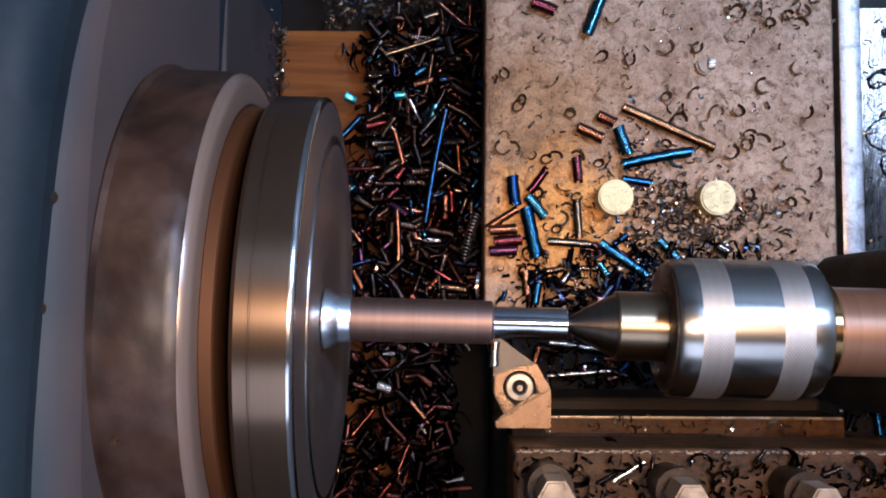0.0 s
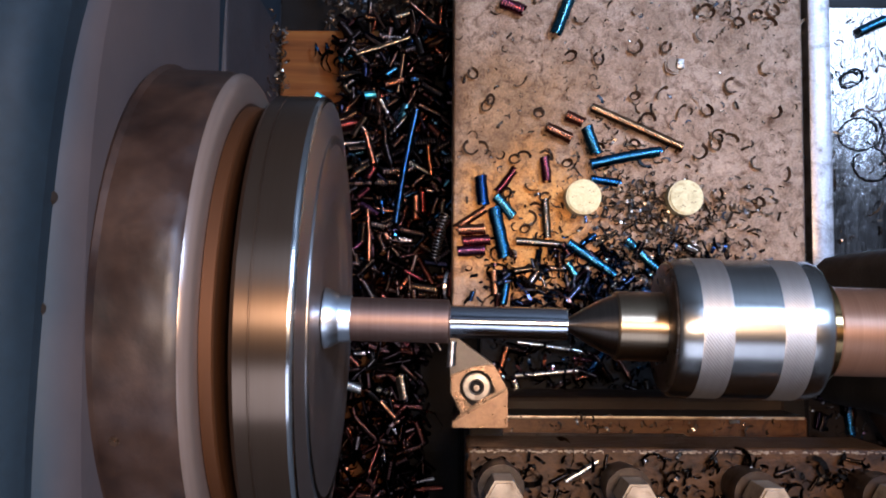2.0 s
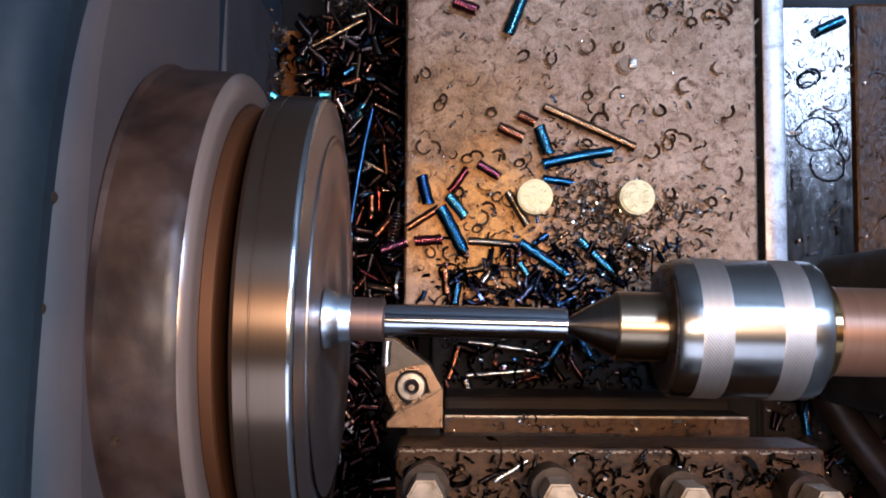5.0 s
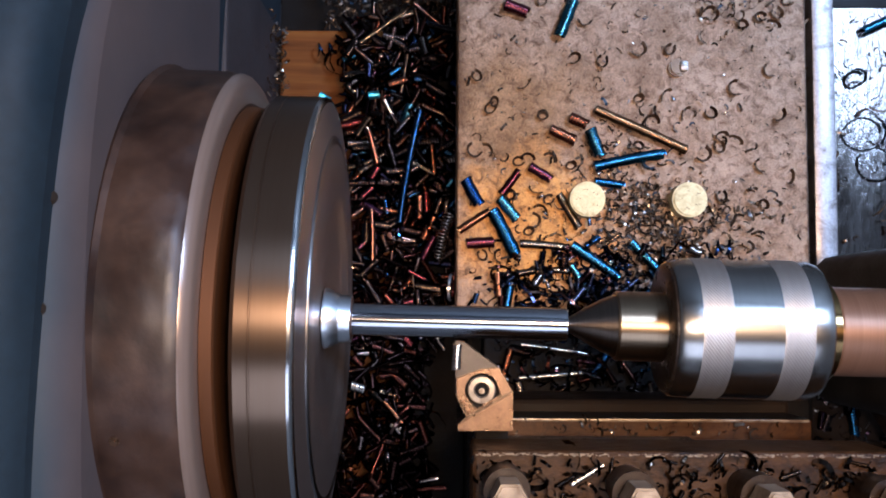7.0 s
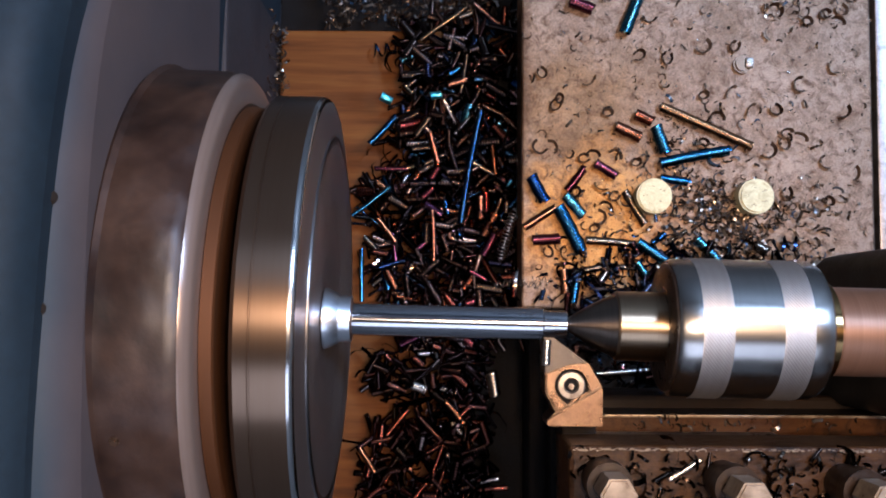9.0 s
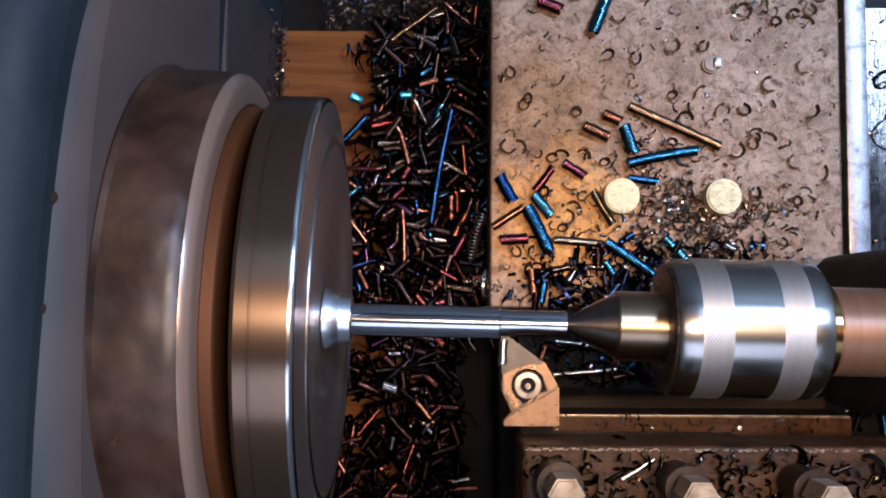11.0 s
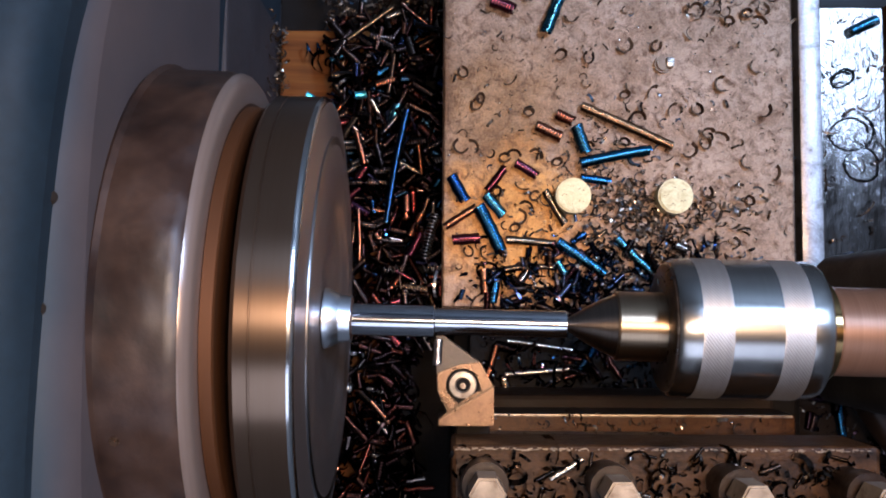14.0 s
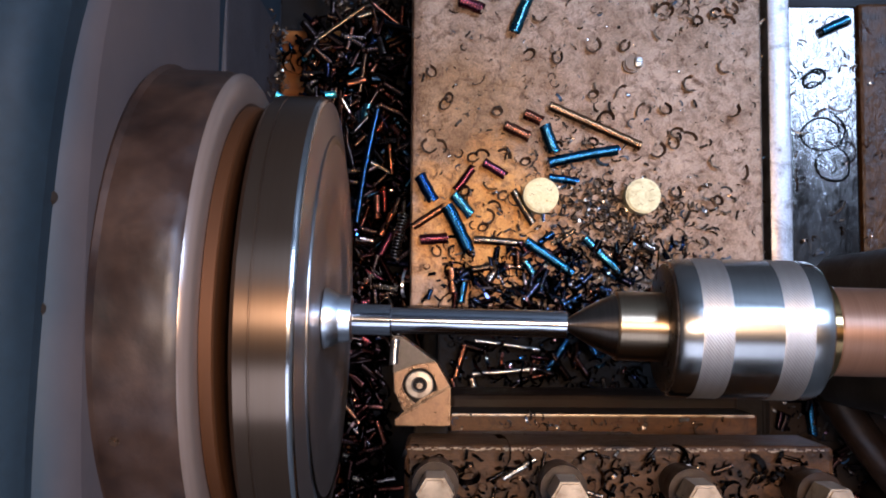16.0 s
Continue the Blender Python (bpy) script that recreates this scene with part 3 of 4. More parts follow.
def tool_post():
    t = base("tool_post", Matrix.Translation(P(0, 0, 0)), "large dark brown steel tool post with clamping screws", "tool post")
    part("riser", block(bmesh.new(), 40, 168, -150, -34.5, -121.8, -76, 2), "brown_oil", t, "dark oily base block")
    part("lower_jaw", block(bmesh.new(), 40, 167, -150, -39.8, -75.8, -50, 0.8), "oily_cast_iron", t)
    part("jaw_lip", block(bmesh.new(), 40, 167, -50, -40.1, -50.2, -49, 0.4), "jaw_brass", t, "worn brown lip of the lower jaw")
    part("lip_edge", block(bmesh.new(), 40.5, 166, -41.0, -39.9, -49.3, -48.7, 0.15), "screw_cap_steel", t, "bright worn edge of the lip")
    part("core", block(bmesh.new(), 34, 166, -150, -75, -49, -5, 1.0), "oily_cast_iron", t)
    part("upper_jaw", block(bmesh.new(), 23.8, 168, -150, -42.2, -5, 26, 1.6), "post_steel", t)
    bm = bmesh.new()
    worn = random.Random(3)
    for _ in range(230):
        x, d, w = worn.uniform(24.6, 164), worn.uniform(0.1, 0.9), worn.uniform(0.2, 1.5)
        y = -42.8 - d
        block(bm, x, x + w, y - 0.15 - 0.4 * worn.random(), y, 25.6, 26.03 + worn.uniform(0, 0.25), 0.08, 1)
    part("worn_edge", bm, "screw_cap_steel", t, "bright worn front edge")
    for k in range(4):
        x, y = 34.4 + 40.6 * k, -52.4 - 0.9 * k
        bm = bmesh.new()
        disc(bm, x, y, 6.6, 25.8, 36, 0.8, 40)
        disc(bm, x, y, 7.4, 36.2, 48, 4.4, 48)
        s = part("clamping_screw", bm, "screw_brown", t, "dark brown round-headed clamping screw")
        bm = bmesh.new()
        disc(bm, x, y, 5.7, 45.5, 59.6, 0.7, 6)
        part("screw_end", bm, "screw_cap_steel", s, "bright worn end of the screw")
    return ride(t, SLIDE_ROWS)


tool_post()


def turning_tool():
    t = base("turning_tool", Matrix.Translation(P(0, 0, 0)), "brown steel turning tool with a clamped carbide insert", "turning tool")
    head = [(18.6, -6.9), (21.3, -6.9), (23.4, -8.3), (34.3, -16.2), (39.1, -24.6), (39.4, -25.0), (39.4, -38.8), (19.5, -38.8), (19.4, -36.9), (22.4, -34.0), (18.7, -26.5)]
    part("holder", prism(bmesh.new(), head, -19, -0.4, 0.4), "tool_steel", t)
    part("shank", block(bmesh.new(), 25.5, 110, -70, -44, -26, -6, 0.6), "tool_steel", t)
    # tool steel neck, coloured black for the shadow below the head
    part("neck", block(bmesh.new(), 26, 38.4, -50, -38.4, -22, -9, 0.6), "black_shaded_iron", t)
    part("ledge", prism(bmesh.new(), [(38.9, -25.2), (39.4, -25.4), (39.4, -38.7), (38.9, -38.9), (19.8, -38.9), (19.3, -38.4), (19.4, -36.6)], -0.5, 1.0, 0.35), "clamp_steel", t, "raised sloping ledge")
    part("insert", prism(bmesh.new(), [(18.3, -6.6), (21.2, -6.6), (33.9, -15.9), (27.3, -16.7), (21.8, -18.6), (18.5, -20.0)], -3.2, 0.4, 0.25), "carbide", t, "dark carbide cutting insert")
    c = Vector((28.0, -24.2))

    def arc(r, a0, a1, n):
        return [(c.x + r * math.cos(radians(a0 + (a1 - a0) * k / n)), c.y + r * math.sin(radians(a0 + (a1 - a0) * k / n))) for k in range(n + 1)]
    # clamp plate with a round-bottomed pocket that opens onto the ledge
    pocket = [(35.2, -26.4)] + arc(6.1, 28, 208, 24) + [(25.6, -31.6)]
    outer = [(23.2, -33.1), (19.2, -26.6), (18.9, -20.3), (21.8, -18.9), (27.3, -16.9), (34.3, -16.1), (38.9, -24.2)]
    part("clamp", prism(bmesh.new(), pocket + outer, -0.5, 1.5, 0.25), "clamp_steel", t, "worn brown clamp plate")
    # pocket floor, much darker than the clamp plate
    floor_shape = [(34.6, -26.2)] + arc(6.2, 28, 208, 24) + [(26.4, -31.0)]
    part("pocket_floor", prism(bmesh.new(), floor_shape, -0.5, -0.25), "black_shaded_iron", t, "dark pocket floor round the screw")
    d = Vector((13.5, 8.0)).normalized()
    n = Vector((-d.y, d.x)) * 0.3
    a0, b0 = Vector((28.2, -30.0)), Vector((33.6, -26.9))
    part("chip_in_groove", prism(bmesh.new(), [tuple(a0 + n), tuple(a0 - n), tuple(b0 - n), tuple(b0 + n)], -0.3, 0.9), "clamp_steel", t, "thin bright sliver")
    s = part("insert_screw", revolve(bmesh.new(), [(-1, 2.4), (-1, 5.1), (1.1, 5.1), (1.5, 4.7), (1.6, 2.9), (0.7, 2.4)], 40), "screw_cap_steel", t, "bright screw with a dark socket")
    s.matrix_local = Matrix.Translation((c.x * MM, c.y * MM, -0.4 * MM)) @ pose(0, 0, 0, 0, -90, 0)
    part("socket", disc(bmesh.new(), c.x, c.y, 2.55, -1, 0.1, 0, 24), "black_shaded_iron", t)
    # the socket's glint, modelled as a small bright disc
    part("socket_glint", disc(bmesh.new(), c.x + 0.1, c.y - 0.4, 1.1, 0, 0.6, 0.3, 12), "screw_cap_steel", t, "small bright disc for the glint in the socket")
    return ride(t, SLIDE_ROWS)


turning_tool()


# ---- swarf
def coil_data(length, radius, pitch=1.0, per=10, wob=0.1, seed=1, fill=1.0):
    """Points and quads of one tightly wound chip along x, in millimetres."""
    rnd = random.Random(seed)
    n = max(8, int(length / pitch * per))
    bend = rnd.uniform(-0.0012, 0.0012) * min(length, 16)
    pts, faces = [], []
    for k in range(n + 1):
        a = 2 * math.pi * k / per
        u = 2 * k / n - 1
        r = radius * (1 + wob * math.sin(k * 0.09 + seed) + rnd.uniform(-0.02, 0.02))
        x = u * length / 2
        for dx, rr in ((-pitch * fill * 0.5, r * 0.92), (0, r), (pitch * fill * 0.5, r * 0.92)):
            pts.append((x + dx, rr * math.cos(a) + bend * u * u * length, rr * math.sin(a)))
        if k:
            i = 3 * k
            faces += [(i - 3, i - 2, i + 1, i), (i - 2, i - 1, i + 2, i + 1)]
    return np.array(pts), faces


def curl_data(radius, turn, rise, width=1.0, seed=2):
    """One loose curl or hook of swarf lying flat."""
    rnd = random.Random(seed * 7 + int(turn))
    n = max(6, int(turn / 24))
    pts, faces = [], []
    squash = rnd.uniform(0.7, 1.0)
    for k in range(n + 1):
        a = radians(turn) * k / n
        r = radius * (1 + 0.35 * k / n + rnd.uniform(-0.07, 0.07))
        for dz, dr in ((0, 0.0), (width, 0.65 * width)):
            pts.append(((r + dr) * math.cos(a), (r + dr) * squash * math.sin(a), dz + rise * k / n))
        if k:
            i = 2 * k
            faces.append((i - 2, i, i + 1, i - 1))
    return np.array(pts), faces


def flake_data(half, width):
    """A short bent flake of swarf, with both of its faces."""
    pts, faces = [], []
    for side in (0.0, 0.35):
        for k in range(6):
            u = 2 * k / 5 - 1
            pts += [(half * u, -width, 0.5 * u * u - side), (half * u, width * (1 - 0.15 * u), 0.5 * u * u - side)]
    for k in range(5):
        a = 2 * k
        faces += [(a, a + 2, a + 3, a + 1), (a + 12, a + 13, a + 15, a + 14), (a, a + 12, a + 14, a + 2), (a + 1, a + 3, a + 15, a + 13)]
    return np.array(pts), faces


def pydata(name, pts, faces, mat):
    me = bpy.data.meshes.new(name)
    me.from_pydata((np.asarray(pts) * MM).tolist(), [], faces)
    me.materials.append(LIB[mat])
    me.shade_smooth()
    return me


SWARF = {}


SHIFTS = {}                      # chips that are knocked about: their poses on the slide, time by time


def swarf_chip(x, y, z, angle, length, radius, mat, label, rows, roll=0.0):
    key = (round(length), round(radius * 2), mat)
    if key not in SWARF:
        SWARF[key] = pydata("metal_chip", *coil_data(length, radius * 1.15, 1.5 if radius > 1.3 else 1.6, 14, 0.05, len(SWARF) + 1), mat)
    ob = new("metal_chip", SWARF[key])
    ob.matrix_world = Matrix.Translation(P(x, y, z + radius)) @ pose(0, 0, 0, roll, 0, angle)
    tagged(ob, label, "metal chip", "curled chips on the lathe")
    ride(ob, rows)
    return ob


BLUE = [(106, 80, 11, 35, 2.5), (89, 88, -70, 14, 2.8), (28, 63, -61, 14, 2.8), (46, 55, -50, 13, 2.5), (44, 43, -64, 25, 3.1), (75, 151, 69, 19, 2.8),
        (115, 30, -45, 24, 2.2), (89, 29, -35, 28, 2.5), (96, 68, -8, 14, 1.9), (81, 21, -56, 14, 1.9), (46, 12, 80, 10, 2.0)]
COPPER = [(112, 95, -24, 49, 2.2), (81, 99, -25, 9, 2.5), (73, 92, -26, 13, 2.5), (50, 156, -21, 12, 2.8), (62, 73, -32, 12, 2.2), (47, 68, 53, 14, 1.9),
          (29, 49, 33, 18, 1.9), (32, 38, 4, 13, 2.5), (41, 17, -85, 12, 2.2)]
DARK = [(76, 54, -59, 19, 1.9), (64, 37, -5, 24, 1.9), (96, 39, 33, 12, 1.1), (52, 23, 10, 17, 1.7)]
for c in BLUE:
    swarf_chip(c[0], c[1], -121, c[2], c[3], c[4], "blue_swarf", "blue tempered coil of steel swarf on the cross slide", SLIDE_ROWS)
blue_chips = [o for o, r in CARRIED if o.name.startswith("metal_chip")]
SHIFTS[blue_chips[2]] = [(0, P(34.6, 62.8, -118.2), -84), (2.4, P(34.6, 62.8, -118.2), -84), (2.8, P(34.4, 62.3, -118.2), -106), (4.6, P(34.4, 62.3, -118.2), -106),
                         (5.2, P(28, 63, -118.2), -61), (16, P(28, 63, -118.2), -61)]
SHIFTS[blue_chips[4]] = [(0, P(43.5, 42.0, -117.9), -78), (2.4, P(43.5, 42.0, -117.9), -78), (2.8, P(44, 43, -117.9), -62), (16, P(44, 43, -117.9), -64)]
for k, y in enumerate((43.5, 33.0)):
    o = swarf_chip(29.5, y, -121, 3, 13, 2.5, "copper_swarf", "copper brown coil of swarf that slips off the cross slide", SLIDE_ROWS)
    SHIFTS[o] = [(0, P(29.5, y, -118.5), 3), (4.5 + 0.2 * k, P(29.5, y, -118.5), 3), (4.8 + 0.2 * k, P(15, y + 2, -118), 20), (5.0 + 0.2 * k, P(8, y + 4, -150), 50),
                 (5.2 + 0.2 * k, P(6, y + 5, -157), 62), (16, P(6, y + 5, -157), 62)]
for k, c in enumerate(COPPER):
    mat, label = ("gold_swarf", "long golden brown coil of steel swarf on the cross slide") if k == 0 else ("copper_swarf", "copper brown coil of steel swarf on the cross slide")
    o = swarf_chip(c[0], c[1], -121, c[2], c[3], c[4], mat, label, SLIDE_ROWS)
    if k == 4:
        SHIFTS[o] = [(0, P(66.5, 73.5, -118.8), -84), (2.4, P(66.5, 73.5, -118.8), -84), (2.8, P(62, 73, -118.8), -32), (16, P(62, 73, -118.8), -32)]
for k, c in enumerate(DARK):
    o = swarf_chip(c[0], c[1], -121, c[2], c[3], c[4], "straw_swarf", "dull straw coloured coil of swarf on the cross slide", SLIDE_ROWS)
    if k == 0:
        SHIFTS[o] = [(0, P(66.5, 49, -119.1), -86), (2.4, P(66.5, 49, -119.1), -86), (2.8, P(76, 54, -119.1), -59), (16, P(76, 54, -119.1), -59)]

HEAP_BLUE = [(-5, 80, 80, 61, 1.7), (-51, 99, 47, 20, 1.7), (-57, 61, 38, 25, 1.1), (-62, 22, -89, 27, 1.1)]
HEAP_COPPER = [(-24, 90, -75, 18, 1.7), (1, 58, -90, 12, 1.9), (8, 84, -84, 15, 1.2), (-47, 79, 0, 17, 1.1), (-24, 43, -88, 27, 1.2), (-49, 46, 127, 15, 1.4),
               (0, 22, -29, 10, 1.1), (-58, -75, -57, 14, 1.4), (-12, -50, -49, 14, 1.4)]
for k, c in enumerate(HEAP_BLUE):
    swarf_chip(c[0], c[1], -153, c[2], c[3], c[4], "blue_swarf" if k else "deep_blue_swarf", "blue tempered coil of swarf in the chip heap", SADDLE_ROWS)
for c in HEAP_COPPER:
    swarf_chip(c[0], c[1], -156, c[2], c[3], c[4], "copper_swarf", "copper brown coil of swarf in the chip heap", SADDLE_ROWS)
swarf_chip(18.9, -12.0, -1.0, 87, 9, 1.5, "silver_swarf", "bright fresh chip curling off the cutting tool", SLIDE_ROWS)
swarf_chip(62.3, -49.8, 26.2, 31, 12, 1.0, "silver_swarf", "silvery segmented chip lying on the tool post", SLIDE_ROWS)
pale = swarf_chip(-19, 157, -158, 37, 30, 1.1, "straw_swarf", "thin pale coil of swarf on the chip heap", SADDLE_ROWS)
SHIFTS[pale] = [(0, P(-17, 145, -152), 18), (4.6, P(-17, 145, -152), 18), (5.3, P(-19, 157, -153), 36), (16, P(-19, 157, -153), 36)]


def scatter(name, count, place, kinds, mat, seed, label, rows=None):
    """Many small chips that nobody could count, in one mesh; place(rnd) gives x, y, z in millimetres."""
    rnd = random.Random(seed)
    allp, allf, off = [], [], 0
    for _ in range(count):
        pts, faces = kinds[rnd.randrange(len(kinds))]
        x, y, z, tilt = place(rnd)
        m = Euler((rnd.uniform(0, 6.28), rnd.uniform(-tilt, tilt), rnd.uniform(0, 6.28))).to_matrix()
        p = pts @ np.array(m).T * rnd.uniform(0.75, 1.25) + np.array((x, y, z))
        allp.append(p)
        allf += [tuple(i + off for i in f) for f in faces]
        off += len(pts)
    me = pydata(name, np.concatenate(allp), allf, mat)
    ob = new(name, me)
    ob.location = (0, 0, AXIS)
    tagged(ob, label, "swarf", kind="stuff")
    return ride(ob, rows) if rows else ob


HEAP_KINDS = [coil_data(l, r, 1.15, 8, 0.1, k) for k, (l, r) in enumerate(((10, 2.0), (14, 1.7), (7, 2.5), (17, 1.5), (12, 2.2), (20, 1.3)))]
HEAP_KINDS += [coil_data(5, 1.2, 1.15, 8, 0.1, 21), coil_data(28, 0.8, 1.6, 6, 0.1, 22)]
HEAP_KINDS += [curl_data(r, t, h, 1.1, k) for k, (r, t, h) in enumerate(((4, 250, 2), (6, 160, 4), (3, 400, 5), (9, 120, 3), (2.4, 700, 9), (14, 70, 5), (2.6, 900, 14)))]


def heap_edge(y):
    return -57 + 20 * noise.noise((y * 0.035, 1.7, 0)) + (10 if y > 75 else 0) + (12 if y > 135 else 0)


def heap_top(x, y):
    return -182 + max(0, min(28, (x - heap_edge(y)) * 0.9)) * (0.75 + 0.5 * noise.noise((x * 0.05, y * 0.05, 3)))


def heap_place(rnd, y0=-150, y1=168):
    while True:
        x, y = rnd.uniform(-78, 24), rnd.uniform(y0, y1)
        if y < -12 and x > 2 - 0.05 * y:
            continue
        if x < heap_edge(y) and rnd.random() < 0.994:
            continue
        return x, y, max(heap_top(x, y) - abs(rnd.gauss(0, 5)), -188), 0.5


scatter("chip_heap", 900, lambda r: heap_place(r, -14, 168), HEAP_KINDS * 2 + HEAP_KINDS[:6] * 2, "mixed_swarf", 5, "heap of brown, black and blue curled steel chips", SADDLE_ROWS)
# in front of y = -14 the heap is darker than behind
scatter("chip_heap", 560, lambda r: heap_place(r, -150, -14), HEAP_KINDS * 2 + HEAP_KINDS[:6] * 2, "dark_heap_swarf", 6, "heap of darker curled steel chips in front of the work", SADDLE_ROWS)
# single chips that stand out: under the work, in the heap and on the saddle wing
for c in ((68, -27, 5, 33, 1.4), (68, -14, -8, 31, 1.1)):
    swarf_chip(c[0], c[1], -120, c[2], c[3], c[4], "silver_swarf", "long silvery coil of swarf lying under the work", SLIDE_ROWS)
c = (45, -22, 74, 16, 1.7)
swarf_chip(c[0], c[1], -120, c[2], c[3], c[4], "copper_swarf", "reddish coil of swarf lying under the work", SLIDE_ROWS)
c = (92, -20, 56, 20, 1.9)
swarf_chip(c[0], c[1], -120, c[2], c[3], c[4], "blue_swarf", "blue coil of swarf lying under the work", SLIDE_ROWS)
swarf_chip(254, 163, -172, 25, 16, 2.5, "blue_swarf", "blue coil of swarf on the wet saddle wing", SADDLE_ROWS)


def loose(x, y, z, data, mat, label, rows, turn=(0, 0, 0)):
    ob = new("metal_curl", pydata("metal_curl", *data, mat))
    ob.matrix_world = Matrix.Translation(P(x, y, z)) @ pose(0, 0, 0, *turn)
    tagged(ob, label, "metal chip", "loose curls on the lathe")
    return ride(ob, rows)


loose(13.6, 42, -137, coil_data(26, 2.9, 2.1, 14, 0.05, 31, 0.45), "silver_swarf", "grey open spring of swarf leaning on the cross slide", SADDLE_ROWS, (0, -35, 75))
loose(-31, -37, -154, coil_data(8, 3.0, 1.3, 14, 0.05, 32, 0.8), "silver_swarf", "pale short open coil of swarf on the heap", SADDLE_ROWS, (0, 20, -20))
loose(-49, 114, -142, flake_data(3.2, 2.2), "teal_swarf", "flat turquoise flake of swarf on the heap", SADDLE_ROWS, (10, 8, -25))
loose(-23, 116, -142, flake_data(2.8, 1.9), "teal_swarf", "flat turquoise flake of swarf on the heap", SADDLE_ROWS, (10, 8, 15))
loose(-44, 138, -162, curl_data(6, 230, 4, 2.2, 35), "dark_swarf", "broad black ribbon of swarf curled on the heap", SADDLE_ROWS, (10, 10, 100))
loose(-31, 126, -160, curl_data(5, 260, 3, 2.0, 36), "dark_swarf", "broad black ribbon of swarf curled on the heap", SADDLE_ROWS, (-10, 14, 10))
loose(-25, 68, -151, curl_data(8, 190, 3, 0.9, 37), "straw_swarf", "thin grey wire of swarf on the heap", SADDLE_ROWS, (0, 8, 80))
loose(-16, 69, -151, curl_data(10, 150, 4, 0.9, 38), "straw_swarf", "thin grey wire of swarf on the heap", SADDLE_ROWS, (6, 0, 250))
loose(246, 103, -171.8, curl_data(9, 420, 2, 1.2, 39), "dark_swarf", "large dark ring of swarf on the saddle wing", SADDLE_ROWS)
loose(251, 85, -171.8, curl_data(8, 300, 1, 1.2, 40), "dark_swarf", "large dark ring of swarf on the saddle wing", SADDLE_ROWS, (0, 0, 130))
loose(242, 133, -171.8, curl_data(4, 500, 3, 1.8, 41), "dark_swarf", "dark clump of swarf on the saddle wing", SADDLE_ROWS, (0, 0, 30))


# thin wires that stick out of the heap
rnd_w = random.Random(71)
for k in range(26):
    x, y, z, _ = heap_place(rnd_w, -10, 160)
    if x < heap_edge(y) + 4:
        continue
    mat, label = (("straw_swarf", "thin pale wire of swarf bowed out of the heap"), ("dark_swarf", "thin black wire of swarf bowed out of the heap"))[k % 3 == 0]
    loose(x, y, heap_top(x, y) + 2, curl_data(rnd_w.uniform(4, 9), rnd_w.uniform(90, 260), rnd_w.uniform(1, 4), 0.8, 80 + k), mat, label, SADDLE_ROWS,
          (rnd_w.uniform(-25, 25), rnd_w.uniform(-25, 25), rnd_w.uniform(0, 360)))

rnd_h = random.Random(21)
KINDS = [("copper_swarf", "copper brown coil of swarf lying on the chip heap")] * 3 + [("dark_swarf", "blackened coil of swarf lying on the chip heap")] * 10
KINDS += [("blue_swarf", "blue tempered coil of swarf lying on the chip heap")] + [("straw_swarf", "pale coil of swarf lying on the chip heap")]
for k in range(225):
    x, y, z, _ = heap_place(rnd_h)
    if x < heap_edge(y) + 3 or (y < -14 and k % 5 < 2):
        continue
    mat, label = KINDS[k % len(KINDS)]
    # most single coils in front are darker as well
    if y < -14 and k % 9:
        mat, label = "oily_coil", "dark coil of swarf lying on the front of the chip heap"
    length, radius = rnd_h.choice(((8, 2.0), (11, 2.5), (14, 2.0), (17, 1.5), (21, 1.5), (13, 2.5)))
    o = swarf_chip(x, y, heap_top(x, y) - 0.5, rnd_h.uniform(0, 180), length, radius, mat, label, SADDLE_ROWS)
    o.matrix_world = o.matrix_world @ pose(0, 0, 0, rnd_h.uniform(0, 360), rnd_h.uniform(-18, 18), 0)

for c in ((236, -50, -82, 26, 2.4, "blue_swarf", "blue coil of swarf on the front of the saddle"), (222, -56, 70, 9, 2.4, "dark_swarf", "blackened short coil of swarf on the front of the saddle"),
          (252, -74, 20, 14, 1.9, "straw_swarf", "pale coil of swarf on the front of the saddle")):
    swarf_chip(c[0], c[1], -173.5, c[2], c[3], c[4], c[5], c[6], SADDLE_ROWS)
loose(246, -55, -172, curl_data(11, 110, 5, 1.4, 43), "silver_swarf", "bright bent wire of swarf on the front of the saddle", SADDLE_ROWS, (0, 0, 190))

# light chips that dance behind the work during the second cut
rnd_d = random.Random(33)
for k in range(4):
    rest = P(58 + 9 * k, -8 - 3 * k, -117)
    o = loose(rest.x / MM, -8 - 3 * k, -117, coil_data(7, 1.3, 2.2, 10, 0.4, 60 + k, 0.16), "straw_swarf", "small pale springy chip dancing behind the work", SLIDE_ROWS)
    steps = [(0, rest, 10), (7.9, rest, 10), (8.05, P(46, 8, -60), 40)]
    for n in range(40):
        steps.append((8.2 + 0.2 * n, P(TIP - rnd_d.uniform(0, 16), 9.5 + rnd_d.uniform(0, 9), rnd_d.uniform(0, 14)), rnd_d.uniform(-20, 60)))
    SHIFTS[o] = steps

